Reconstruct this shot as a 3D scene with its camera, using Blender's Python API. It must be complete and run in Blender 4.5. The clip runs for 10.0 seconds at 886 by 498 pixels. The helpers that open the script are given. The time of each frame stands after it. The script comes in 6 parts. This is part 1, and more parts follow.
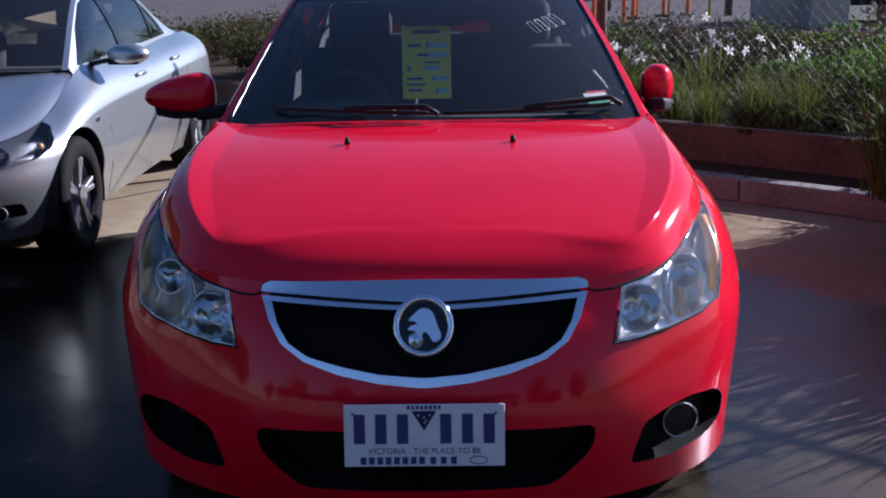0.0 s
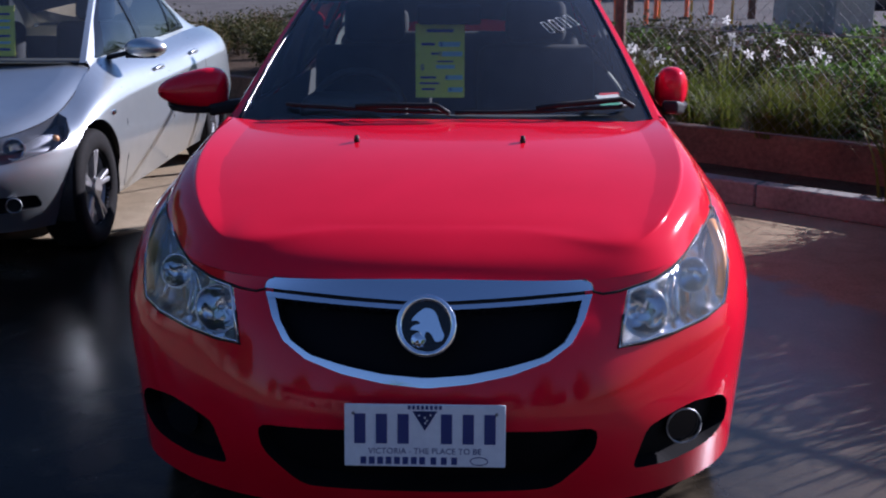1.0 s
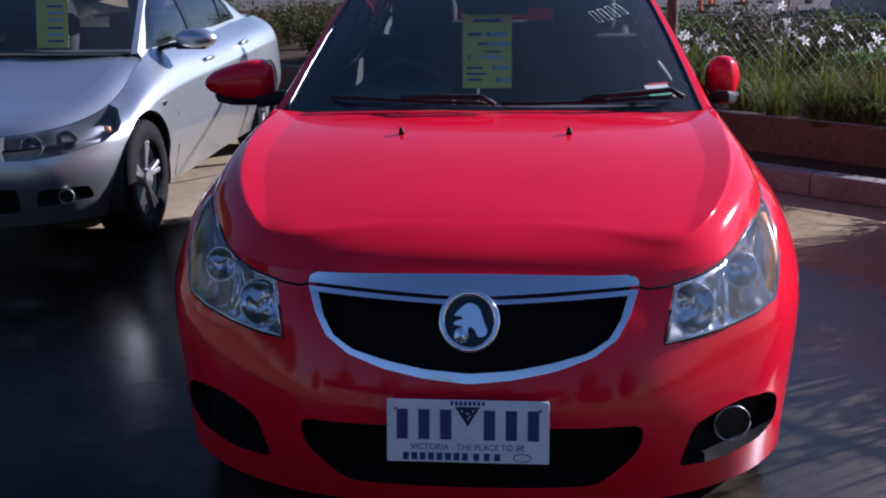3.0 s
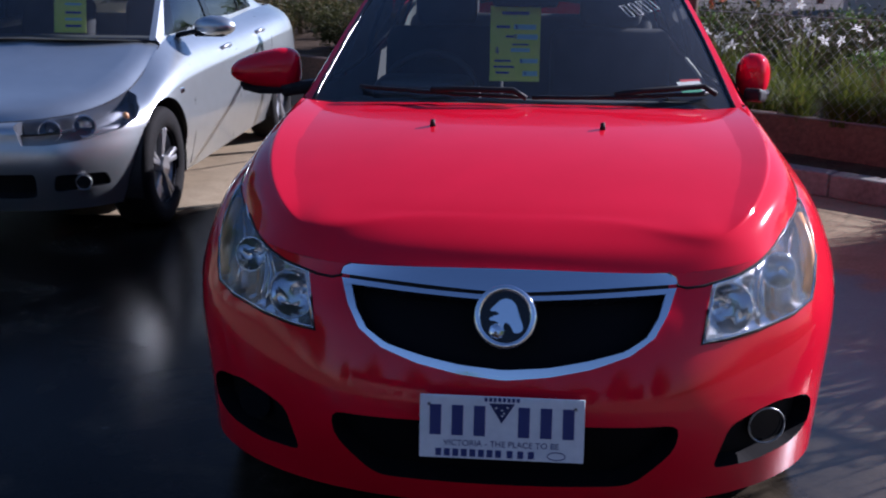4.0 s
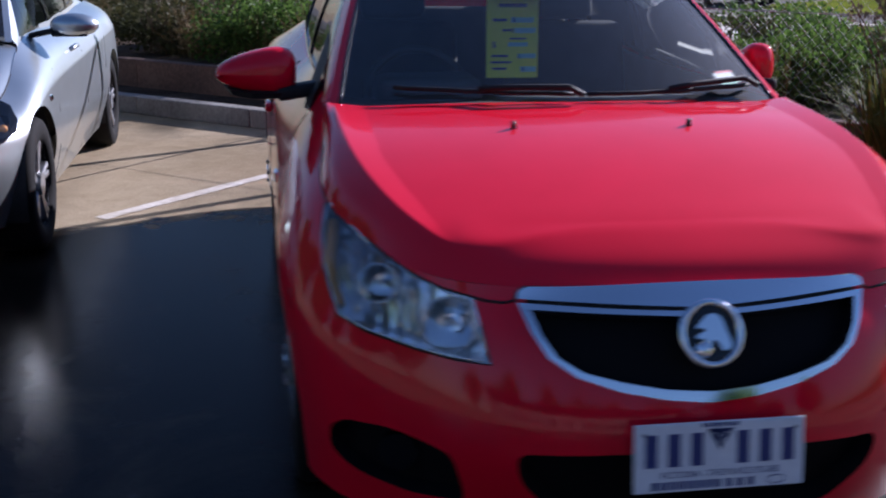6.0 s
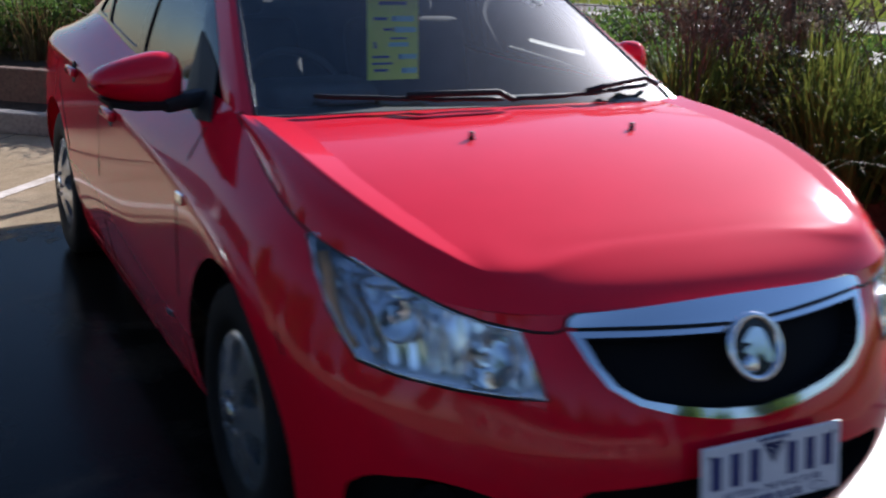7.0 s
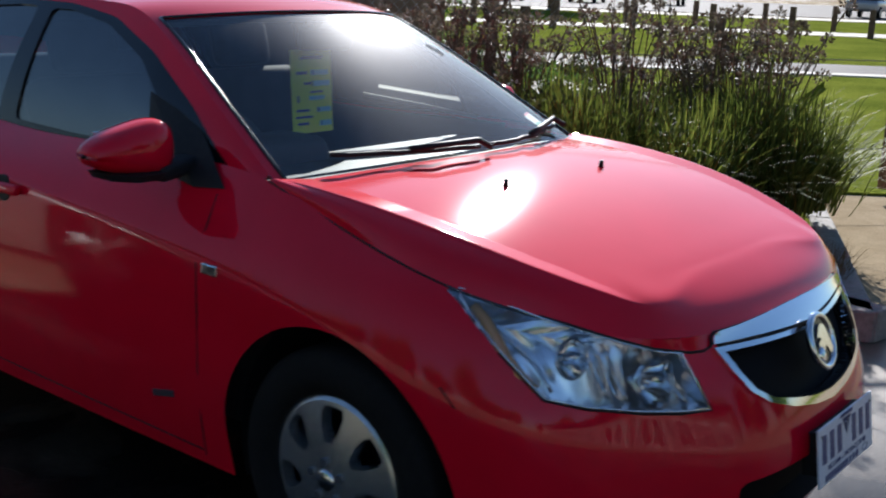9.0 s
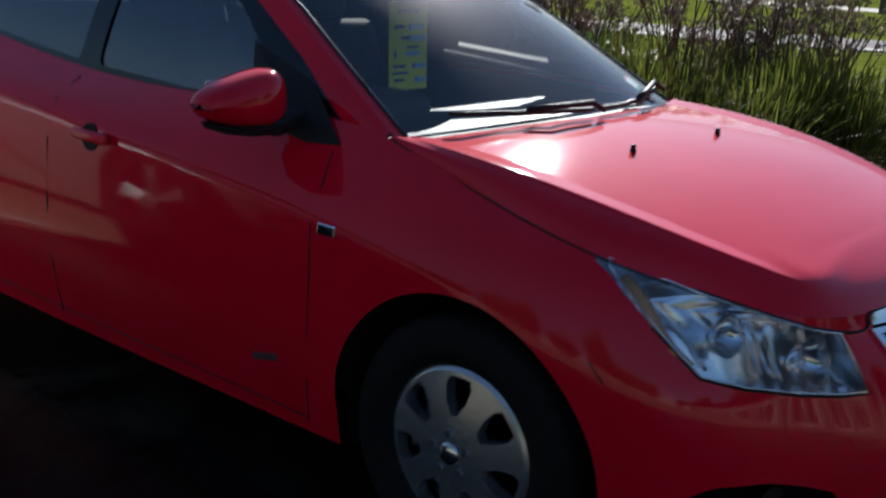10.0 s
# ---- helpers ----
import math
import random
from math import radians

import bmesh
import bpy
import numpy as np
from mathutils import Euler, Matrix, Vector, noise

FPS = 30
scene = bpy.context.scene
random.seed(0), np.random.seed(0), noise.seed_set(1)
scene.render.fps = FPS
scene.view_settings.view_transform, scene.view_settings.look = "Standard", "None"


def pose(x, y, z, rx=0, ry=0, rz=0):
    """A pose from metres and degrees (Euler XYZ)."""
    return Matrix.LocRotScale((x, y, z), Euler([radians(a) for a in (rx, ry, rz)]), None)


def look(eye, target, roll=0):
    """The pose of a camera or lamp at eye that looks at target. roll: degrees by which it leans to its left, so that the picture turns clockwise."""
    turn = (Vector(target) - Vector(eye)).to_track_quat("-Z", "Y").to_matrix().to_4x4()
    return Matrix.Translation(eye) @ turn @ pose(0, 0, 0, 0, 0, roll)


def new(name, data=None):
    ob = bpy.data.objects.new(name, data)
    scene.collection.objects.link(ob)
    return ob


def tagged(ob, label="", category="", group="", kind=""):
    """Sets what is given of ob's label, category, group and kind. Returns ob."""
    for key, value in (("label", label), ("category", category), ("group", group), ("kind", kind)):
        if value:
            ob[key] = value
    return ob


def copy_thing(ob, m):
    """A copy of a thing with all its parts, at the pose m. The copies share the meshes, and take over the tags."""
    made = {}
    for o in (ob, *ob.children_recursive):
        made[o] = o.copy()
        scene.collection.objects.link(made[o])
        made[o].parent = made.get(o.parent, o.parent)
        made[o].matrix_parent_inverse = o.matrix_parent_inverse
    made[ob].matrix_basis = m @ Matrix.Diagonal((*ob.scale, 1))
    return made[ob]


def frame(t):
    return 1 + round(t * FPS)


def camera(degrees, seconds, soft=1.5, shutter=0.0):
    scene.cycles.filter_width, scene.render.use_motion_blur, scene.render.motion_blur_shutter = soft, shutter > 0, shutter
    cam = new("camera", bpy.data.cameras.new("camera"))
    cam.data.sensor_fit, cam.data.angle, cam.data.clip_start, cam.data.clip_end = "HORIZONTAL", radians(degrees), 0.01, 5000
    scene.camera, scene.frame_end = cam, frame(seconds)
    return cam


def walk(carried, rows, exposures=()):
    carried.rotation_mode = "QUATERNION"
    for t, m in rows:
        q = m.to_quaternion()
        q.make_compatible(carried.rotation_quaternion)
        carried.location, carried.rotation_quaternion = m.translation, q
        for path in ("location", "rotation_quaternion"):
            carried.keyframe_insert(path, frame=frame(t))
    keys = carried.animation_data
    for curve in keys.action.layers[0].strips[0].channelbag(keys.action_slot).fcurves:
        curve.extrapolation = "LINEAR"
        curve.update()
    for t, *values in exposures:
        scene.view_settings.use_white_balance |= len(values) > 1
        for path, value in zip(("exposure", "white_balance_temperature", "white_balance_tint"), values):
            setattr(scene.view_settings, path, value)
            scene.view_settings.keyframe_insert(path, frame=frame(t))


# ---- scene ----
cam = camera(43.6, 10.0, soft=2.0, shutter=0.8)
PATH = [
    (0, (0.096, -2.016, 1.523), (0.059, -0.082, 1.016), -1.0),
    (0.5, (0.103, -2.014, 1.517), (0.057, -0.079, 1.014), -1.1),
    (1, (0.128, -2.005, 1.523), (0.058, -0.072, 1.014), -0.1),
    (1.5, (0.143, -1.986, 1.519), (0.045, -0.054, 1.013), 0.7),
    (2, (0.175, -1.978, 1.519), (0.031, -0.05, 1.008), -0.5),
    (3.3, (0.142, -1.976, 1.535), (-0.038, -0.058, 0.999), -0.8),
    (3.5, (0.154, -1.956, 1.527), (-0.063, -0.042, 0.989), -1.1),
    (4, (0.065, -1.95, 1.525), (-0.102, -0.032, 0.983), 0.4),
    (4.5, (-0.163, -1.943, 1.526), (-0.084, -0.018, 0.986), -0.3),
    (5, (-0.367, -1.895, 1.503), (-0.171, 0.02, 0.963), 2.0),
    (5.5, (-0.59, -1.736, 1.477), (-0.255, 0.161, 0.94), 2.7),
    (6, (-0.922, -1.623, 1.491), (-0.602, 0.274, 0.945), 0.7),
    (6.2, (-1.085, -1.577, 1.49), (-0.576, 0.282, 0.954), 1.1),
    (7.3, (-1.771, -1.027, 1.512), (-0.833, 0.65, 0.958), 1.9),
    (7.5, (-1.939, -0.954, 1.501), (-0.921, 0.703, 1.035), 1.0),
    (8, (-2.275, -0.777, 1.503), (-1.076, 0.722, 0.942), 0.2),
    (8.5, (-2.49, -0.573, 1.502), (-1.193, 0.861, 0.992), 2.3),
    (9, (-2.659, -0.459, 1.544), (-1.142, 0.752, 1.062), 2.3),
    (9.5, (-2.815, -0.325, 1.525), (-1.304, 0.894, 1.045), 3.4),
    (10, (-2.774, -0.118, 1.498), (-1.258, 1.067, 0.953), 4.2),
]
walk(cam, [(t, look(eye, target, roll)) for t, eye, target, roll in PATH], [(0, 0.80, 5380, 28), (6.2, 0.88, 5380, 28), (7.4, 1.25, 5800, 15), (9.0, 1.1, 5800, 13), (10, 0.78, 5800, 14)])

# ---- world and sun ----
SUN_FROM = Vector((0.85, 0.53, 0.47)).normalized()
world = bpy.data.worlds.new("sky")
scene.world = world
world.use_nodes = True
wn = world.node_tree.nodes
sky = wn.new("ShaderNodeTexSky")
sky.sky_type, sky.sun_disc = "NISHITA", False
sky.sun_elevation = math.asin(SUN_FROM.z)
sky.sun_rotation = math.atan2(SUN_FROM.x, SUN_FROM.y)
sky.air_density, sky.dust_density, sky.ozone_density = 1.2, 0.3, 4.0
wn["Background"].inputs[1].default_value = 0.052
world.node_tree.links.new(sky.outputs[0], wn["Background"].inputs[0])
sun = new("sun", bpy.data.lights.new("sun", "SUN"))
sun.data.energy, sun.data.angle, sun.data.color = 5.0, radians(0.55), (1.0, 0.93, 0.82)
sun.matrix_world = look((0, 0, 30), Vector((0, 0, 30)) - SUN_FROM)


# ---- materials ----
def shader(name, color, rough=0.5, metal=0.0, **more):
    m = bpy.data.materials.new(name)
    m.use_nodes = True
    b = m.node_tree.nodes["Principled BSDF"]
    b.inputs["Base Color"].default_value = (*color, 1)
    b.inputs["Roughness"].default_value = rough
    b.inputs["Metallic"].default_value = metal
    for key, value in more.items():
        b.inputs[key.replace("_", " ")].default_value = value
    return m


def varied(m, scale, dark, light, fine=8.0, bump=0.0, rough=None, distance=0.01, detail=6):
    """Two scales of noise between two colours, with relief and uneven gloss."""
    t = m.node_tree
    n, l, b = t.nodes, t.links, t.nodes["Principled BSDF"]
    at = n.new("ShaderNodeTexCoord")
    big, small, ramp, mixed = n.new("ShaderNodeTexNoise"), n.new("ShaderNodeTexNoise"), n.new("ShaderNodeValToRGB"), n.new("ShaderNodeMath")
    for tex, s in ((big, scale), (small, scale * fine)):
        tex.inputs["Scale"].default_value, tex.inputs["Detail"].default_value = s, detail
        l.new(at.outputs["Object"], tex.inputs["Vector"])
    mixed.operation = "MULTIPLY_ADD"
    mixed.inputs[1].default_value = 0.45
    half = n.new("ShaderNodeMath")
    half.operation, half.inputs[1].default_value = "MULTIPLY", 0.55
    l.new(big.outputs["Fac"], half.inputs[0])
    l.new(small.outputs["Fac"], mixed.inputs[0])
    l.new(half.outputs[0], mixed.inputs[2])
    l.new(mixed.outputs[0], ramp.inputs[0])
    ramp.color_ramp.elements[0].position, ramp.color_ramp.elements[1].position = 0.36, 0.64
    ramp.color_ramp.elements[0].color, ramp.color_ramp.elements[1].color = (*dark, 1), (*light, 1)
    l.new(ramp.outputs[0], b.inputs["Base Color"])
    if bump:
        relief = n.new("ShaderNodeBump")
        relief.inputs["Strength"].default_value, relief.inputs["Distance"].default_value = bump, distance
        l.new(small.outputs["Fac"], relief.inputs["Height"])
        l.new(relief.outputs[0], b.inputs["Normal"])
    if rough:
        span = n.new("ShaderNodeMapRange")
        span.inputs[1].default_value, span.inputs[2].default_value = 0.38, 0.62
        span.inputs[3].default_value, span.inputs[4].default_value = rough
        l.new(big.outputs["Fac"], span.inputs[0])
        l.new(span.outputs[0], b.inputs["Roughness"])
    return m


def glass_like(name, color, alpha_mix, rough=0.0, dust=0.0, smear=0.0):
    """Thin glazing: a clear tinted pane with a mirror-like gloss on it."""
    m = bpy.data.materials.new(name)
    m.use_nodes = True
    n, l = m.node_tree.nodes, m.node_tree.links
    n.remove(n["Principled BSDF"])
    clear, gloss, mix, fr = n.new("ShaderNodeBsdfTransparent"), n.new("ShaderNodeBsdfGlossy"), n.new("ShaderNodeMixShader"), n.new("ShaderNodeFresnel")
    clear.inputs[0].default_value = (*color, 1)
    gloss.inputs["Roughness"].default_value = rough
    fr.inputs["IOR"].default_value = alpha_mix
    l.new(fr.outputs[0], mix.inputs[0])
    l.new(clear.outputs[0], mix.inputs[1])
    l.new(gloss.outputs[0], mix.inputs[2])
    film, grey = n.new("ShaderNodeMixShader"), n.new("ShaderNodeBsdfDiffuse")
    grey.inputs[0].default_value, film.inputs[0].default_value = (0.5, 0.52, 0.55, 1), dust
    haze, veil = n.new("ShaderNodeMixShader"), n.new("ShaderNodeBsdfGlossy")
    veil.inputs["Roughness"].default_value, haze.inputs[0].default_value = 0.42, smear
    l.new(mix.outputs[0], haze.inputs[1])
    l.new(veil.outputs[0], haze.inputs[2])
    l.new(haze.outputs[0], film.inputs[1])
    l.new(grey.outputs[0], film.inputs[2])
    l.new(film.outputs[0], n["Material Output"].inputs[0])
    return m


RED = varied(shader("red_paint", (0.5, 0.01, 0.03), 0.8, 0.0, Coat_Weight=1.0, Coat_Roughness=0.07, Coat_IOR=1.43, Specular_IOR_Level=0.02), 0.8, (0.66, 0.0015, 0.018), (0.74, 0.0025, 0.024), 6)
SILVER = varied(shader("silver_paint", (0.6, 0.62, 0.65), 0.34, 0.85, Coat_Weight=0.7, Coat_Roughness=0.06), 1.2, (0.50, 0.545, 0.55), (0.55, 0.595, 0.60), 9)
CHROME = shader("chrome", (0.82, 0.84, 0.86), 0.08, 1.0)
BLACK = varied(shader("black_plastic", (0.012, 0.012, 0.013), 0.6, 0.0, Specular_IOR_Level=0.25), 4, (0.008, 0.008, 0.009), (0.018, 0.018, 0.019), 12, 0.15, None, 0.002)
GLOSS_BLACK = shader("gloss_black", (0.006, 0.006, 0.007), 0.12)
SEAM = shader("panel_gap", (0.006, 0.004, 0.004), 0.8)
RUBBER = varied(shader("tyre_rubber", (0.012, 0.012, 0.012), 0.8, 0.0, Specular_IOR_Level=0.15), 6, (0.007, 0.007, 0.007), (0.014, 0.0135, 0.013), 10, 0.3, None, 0.003)
COVER = varied(shader("silver_wheel_cover", (0.5, 0.51, 0.52), 0.27, 0.85), 5, (0.46, 0.47, 0.48), (0.56, 0.57, 0.58), 10)
ALLOY = varied(shader("alloy", (0.35, 0.36, 0.37), 0.35, 0.8), 5, (0.30, 0.31, 0.32), (0.42, 0.43, 0.44), 10)
SCREEN = glass_like("windscreen_glass", (0.84, 0.91, 0.89), 1.5, 0.0, 0.012, 0.036)
SIDE_GLASS = glass_like("side_glass", (0.28, 0.38, 0.48), 2.4, 0.0, 0.004)
LENS = glass_like("lamp_lens", (0.96, 0.97, 0.98), 1.5, 0.0, 0.07)
CLEAR_LENS = glass_like("clear_lamp_lens", (0.96, 0.97, 0.98), 1.5)
AMBER = shader("amber_plastic", (0.85, 0.40, 0.13), 0.25, 0.0, Coat_Weight=0.6)
def fluted(m, scale, depth):
    """Upright flutes pressed into a reflector."""
    n, l, b = m.node_tree.nodes, m.node_tree.links, m.node_tree.nodes["Principled BSDF"]
    at, wave, relief = n.new("ShaderNodeTexCoord"), n.new("ShaderNodeTexWave"), n.new("ShaderNodeBump")
    wave.inputs["Scale"].default_value, wave.inputs["Distortion"].default_value, wave.inputs["Detail Scale"].default_value = scale, 2.5, 0.6
    l.new(at.outputs["Object"], wave.inputs["Vector"])
    l.new(wave.outputs["Fac"], relief.inputs["Height"])
    relief.inputs["Strength"].default_value, relief.inputs["Distance"].default_value = 1.0, depth
    l.new(relief.outputs[0], b.inputs["Normal"])
    return m


REFLECTOR = fluted(shader("lamp_reflector", (0.93, 0.94, 0.96), 0.2, 1.0), 9, 0.0022)
LAMP_GREY = shader("lamp_bezel", (0.16, 0.17, 0.19), 0.3, 0.6)
FABRIC = varied(shader("dark_seat_fabric", (0.02, 0.02, 0.022), 0.9), 9, (0.014, 0.014, 0.016), (0.03, 0.03, 0.033), 20, 0.3, None, 0.002)
DASH = varied(shader("dashboard_plastic", (0.02, 0.02, 0.02), 0.6), 8, (0.032, 0.034, 0.034), (0.055, 0.058, 0.058), 20, 0.3, None, 0.001)
GREY_TRIM = shader("light_trim", (0.35, 0.35, 0.33), 0.8)
PILLAR_TRIM = shader("pillar_trim", (0.14, 0.155, 0.145), 0.8)
DEEP_BLACK = shader("deep_black_mesh", (0.004, 0.004, 0.005), 0.75, 0.0, Specular_IOR_Level=0.12)
WHITE_PLATE = varied(shader("plate_white", (0.72, 0.73, 0.76), 0.35), 9, (0.66, 0.67, 0.71), (0.76, 0.77, 0.80), 6)
PLATE_BLUE = shader("plate_blue", (0.02, 0.035, 0.16), 0.4)
CARD = varied(shader("yellow_card", (0.85, 0.86, 0.12), 0.6), 5, (0.72, 0.80, 0.08), (0.86, 0.88, 0.16), 6)
CARD_BLUE = shader("card_pale_blue", (0.35, 0.65, 0.68), 0.6)
INK = shader("pen_ink", (0.05, 0.07, 0.25), 0.6)
PAPER = shader("white_label", (0.7, 0.72, 0.7), 0.6)
LABEL_RED = shader("label_red", (0.6, 0.04, 0.05), 0.5)
LABEL_GREEN = shader("label_green", (0.06, 0.35, 0.2), 0.5)


# ---- building helpers ----
def mesh_object(name, verts, faces, material, parent=None, label="", normals=None, smooth=True):
    me = bpy.data.meshes.new(name)
    me.from_pydata([tuple(v) for v in verts], [], [tuple(f) for f in faces])
    me.materials.append(material)
    me.polygons.foreach_set("use_smooth", [smooth] * len(me.polygons))
    if normals is not None:
        me.normals_split_custom_set_from_vertices([tuple(v) for v in normals])
    ob = new(name, me)
    ob.parent = parent
    return tagged(ob, label)


def part(name, bm, material, parent=None, label="", smooth=False):
    me = bpy.data.meshes.new(name)
    bmesh.ops.recalc_face_normals(bm, faces=bm.faces)
    bm.to_mesh(me)
    bm.free()
    me.materials.append(material)
    me.polygons.foreach_set("use_smooth", [smooth] * len(me.polygons))
    ob = new(name, me)
    ob.parent = parent
    return tagged(ob, label)


def thing(name, m, label, category, group="", kind=""):
    ob = new(name)
    ob.matrix_world = m
    return tagged(ob, label, category, group, kind)


def box(bm, size, m=Matrix(), bevel=0.0, segments=2):
    made = bmesh.ops.create_cube(bm, size=1.0, matrix=m @ Matrix.Diagonal((*size, 1)))
    if bevel:
        edges = list({e for v in made["verts"] for e in v.link_edges})
        bmesh.ops.bevel(bm, geom=edges, offset=bevel, segments=segments, affect="EDGES", profile=0.5)
    return bm


def boxed(size, m=Matrix(), bevel=0.0, segments=2):
    return box(bmesh.new(), size, m, bevel, segments)


def cylinder(bm, r, depth, m=Matrix(), n=24, r2=None):
    bmesh.ops.create_cone(bm, cap_ends=True, segments=n, radius1=r, radius2=r if r2 is None else r2, depth=depth, matrix=m)
    return bm


def revolve(profile, n=48):
    """Verts and faces of a profile of (radius, height) turned about the x axis; height is along x."""
    verts, faces, k = [], [], len(profile)
    for i in range(n):
        a = 2 * math.pi * i / n
        verts += [(h, r * math.cos(a), r * math.sin(a)) for r, h in profile]
    for i in range(n):
        j = (i + 1) % n
        faces += [(i * k + q, j * k + q, j * k + q + 1, i * k + q + 1) for q in range(k - 1)]
    return verts, faces


def tube(points, r, n=8, closed=False):
    """Verts and faces of a round bar along points."""
    pts = [Vector(p) for p in points]
    verts, faces = [], []
    for i, p in enumerate(pts):
        a = pts[i - 1] if i or closed else p
        b = pts[(i + 1) % len(pts)] if i < len(pts) - 1 or closed else p
        d = (b - a).normalized()
        side = d.cross(Vector((0, 0, 1)))
        side = side.normalized() if side.length > 1e-3 else Vector((1, 0, 0))
        up = side.cross(d)
        verts += [p + r * (math.cos(2 * math.pi * k / n) * side + math.sin(2 * math.pi * k / n) * up) for k in range(n)]
    for i in range(len(pts) if closed else len(pts) - 1):
        o, q = i * n, (i + 1) % len(pts) * n
        faces += [(o + k, o + (k + 1) % n, q + (k + 1) % n, q + k) for k in range(n)]
    if not closed:
        faces += [tuple(range(n))[::-1], tuple(range(len(verts) - n, len(verts)))]
    return verts, faces


def lettering(text, size, material, parent, m, name="lettering"):
    cu = bpy.data.curves.new(name, "FONT")
    cu.body, cu.size, cu.align_x, cu.align_y, cu.extrude = text, size, "CENTER", "CENTER", 0.0004
    temp = bpy.data.objects.new(name, cu)
    me = bpy.data.meshes.new_from_object(temp)
    bpy.data.objects.remove(temp)
    me.materials.clear()
    me.materials.append(material)
    ob = new(name, me)
    ob.parent, ob.matrix_basis = parent, m
    return ob


# ---- smooth surfaces through design lines ----
def spline_weights(knots, x, periodic=0.0):
    """Weights by which a cubic spline through values at the knots gives the values at x."""
    k = np.asarray(knots, float)
    n = len(k)
    if periodic:
        k = np.r_[k, k[0] + periodic]
        x = (np.asarray(x, float) - k[0]) % periodic + k[0]
    h = np.diff(k)
    eye = np.eye(n)
    y = np.vstack([eye, eye[:1]]) if periodic else eye
    size = len(k)
    a, b = np.zeros((size, size)), np.zeros((size, n))
    for i in range(1, size - 1):
        a[i, i - 1 : i + 2] = h[i - 1], 2 * (h[i - 1] + h[i]), h[i]
        b[i] = 6 * ((y[i + 1] - y[i]) / h[i] - (y[i] - y[i - 1]) / h[i - 1])
    if periodic:
        a[0, 0], a[0, -1] = 1, -1
        a[-1, 0], a[-1, 1], a[-1, -2], a[-1, -1] = 2 * h[0], h[0], h[-1], 2 * h[-1]
        b[-1] = 6 * ((y[1] - y[0]) / h[0] - (y[-1] - y[-2]) / h[-1])
    else:
        a[0, 0] = a[-1, -1] = 1
    m = np.linalg.solve(a, b)
    x = np.asarray(x, float)
    i = np.clip(np.searchsorted(k, x) - 1, 0, size - 2)
    hi, lo, up = h[i][:, None], (x - k[i])[:, None], (k[i + 1] - x)[:, None]
    return m[i] * up**3 / (6 * hi) + m[i + 1] * lo**3 / (6 * hi) + (y[i] / hi - m[i] * hi / 6) * up + (y[i + 1] / hi - m[i + 1] * hi / 6) * lo


class Loop:
    """A surface through lines that run round a car from the front's middle by its right half (x > 0) to the rear, and back mirrored."""

    def __init__(self, lines, knots_v=None, wheel=2, crease=None):
        self.crease = crease
        half = np.array(lines, float)
        mirrored = half[:, -2:0:-1] * (-1, 1, 1)
        self.data = np.concatenate([half, mirrored], 1)
        base = self.data[wheel]
        steps = np.linalg.norm(np.diff(np.vstack([base, base[:1]]), axis=0), axis=1)
        self.knots, self.around = np.r_[0, np.cumsum(steps)[:-1]], steps.sum()
        self.kv = np.linspace(0, 1, len(lines)) if knots_v is None else np.asarray(knots_v, float)
        self.half = self.knots[half.shape[1] - 1]

    def __call__(self, u, v):
        u, v = np.ravel(u), np.ravel(v)
        lines = np.einsum("pk,lkc->plc", spline_weights(self.knots, u, self.around), self.data)
        smooth = np.einsum("pl,plc->pc", spline_weights(self.kv, v), lines)
        if not self.crease:
            return smooth
        n, *fade = self.crease
        c = self.kv[n]
        low = np.einsum("pl,plc->pc", spline_weights(self.kv[: n + 1], np.minimum(v, c)), lines[:, : n + 1])
        high = np.einsum("pl,plc->pc", spline_weights(self.kv[n:], np.maximum(v, c)), lines[:, n:])
        at = np.interp((u + self.around / 2) % self.around - self.around / 2, *self._stations())
        w = np.interp(np.abs(at), fade, (0, 1, 1, 0))[:, None]
        return smooth + (np.where((v < c)[:, None], low, high) - smooth) * 0.8 * w * w * (3 - 2 * w)

    def _stations(self):
        count = (len(self.knots) + 2) // 2
        k = self.knots[:count]
        return np.r_[-k[:0:-1], k], np.r_[-np.arange(count)[:0:-1], np.arange(count)]


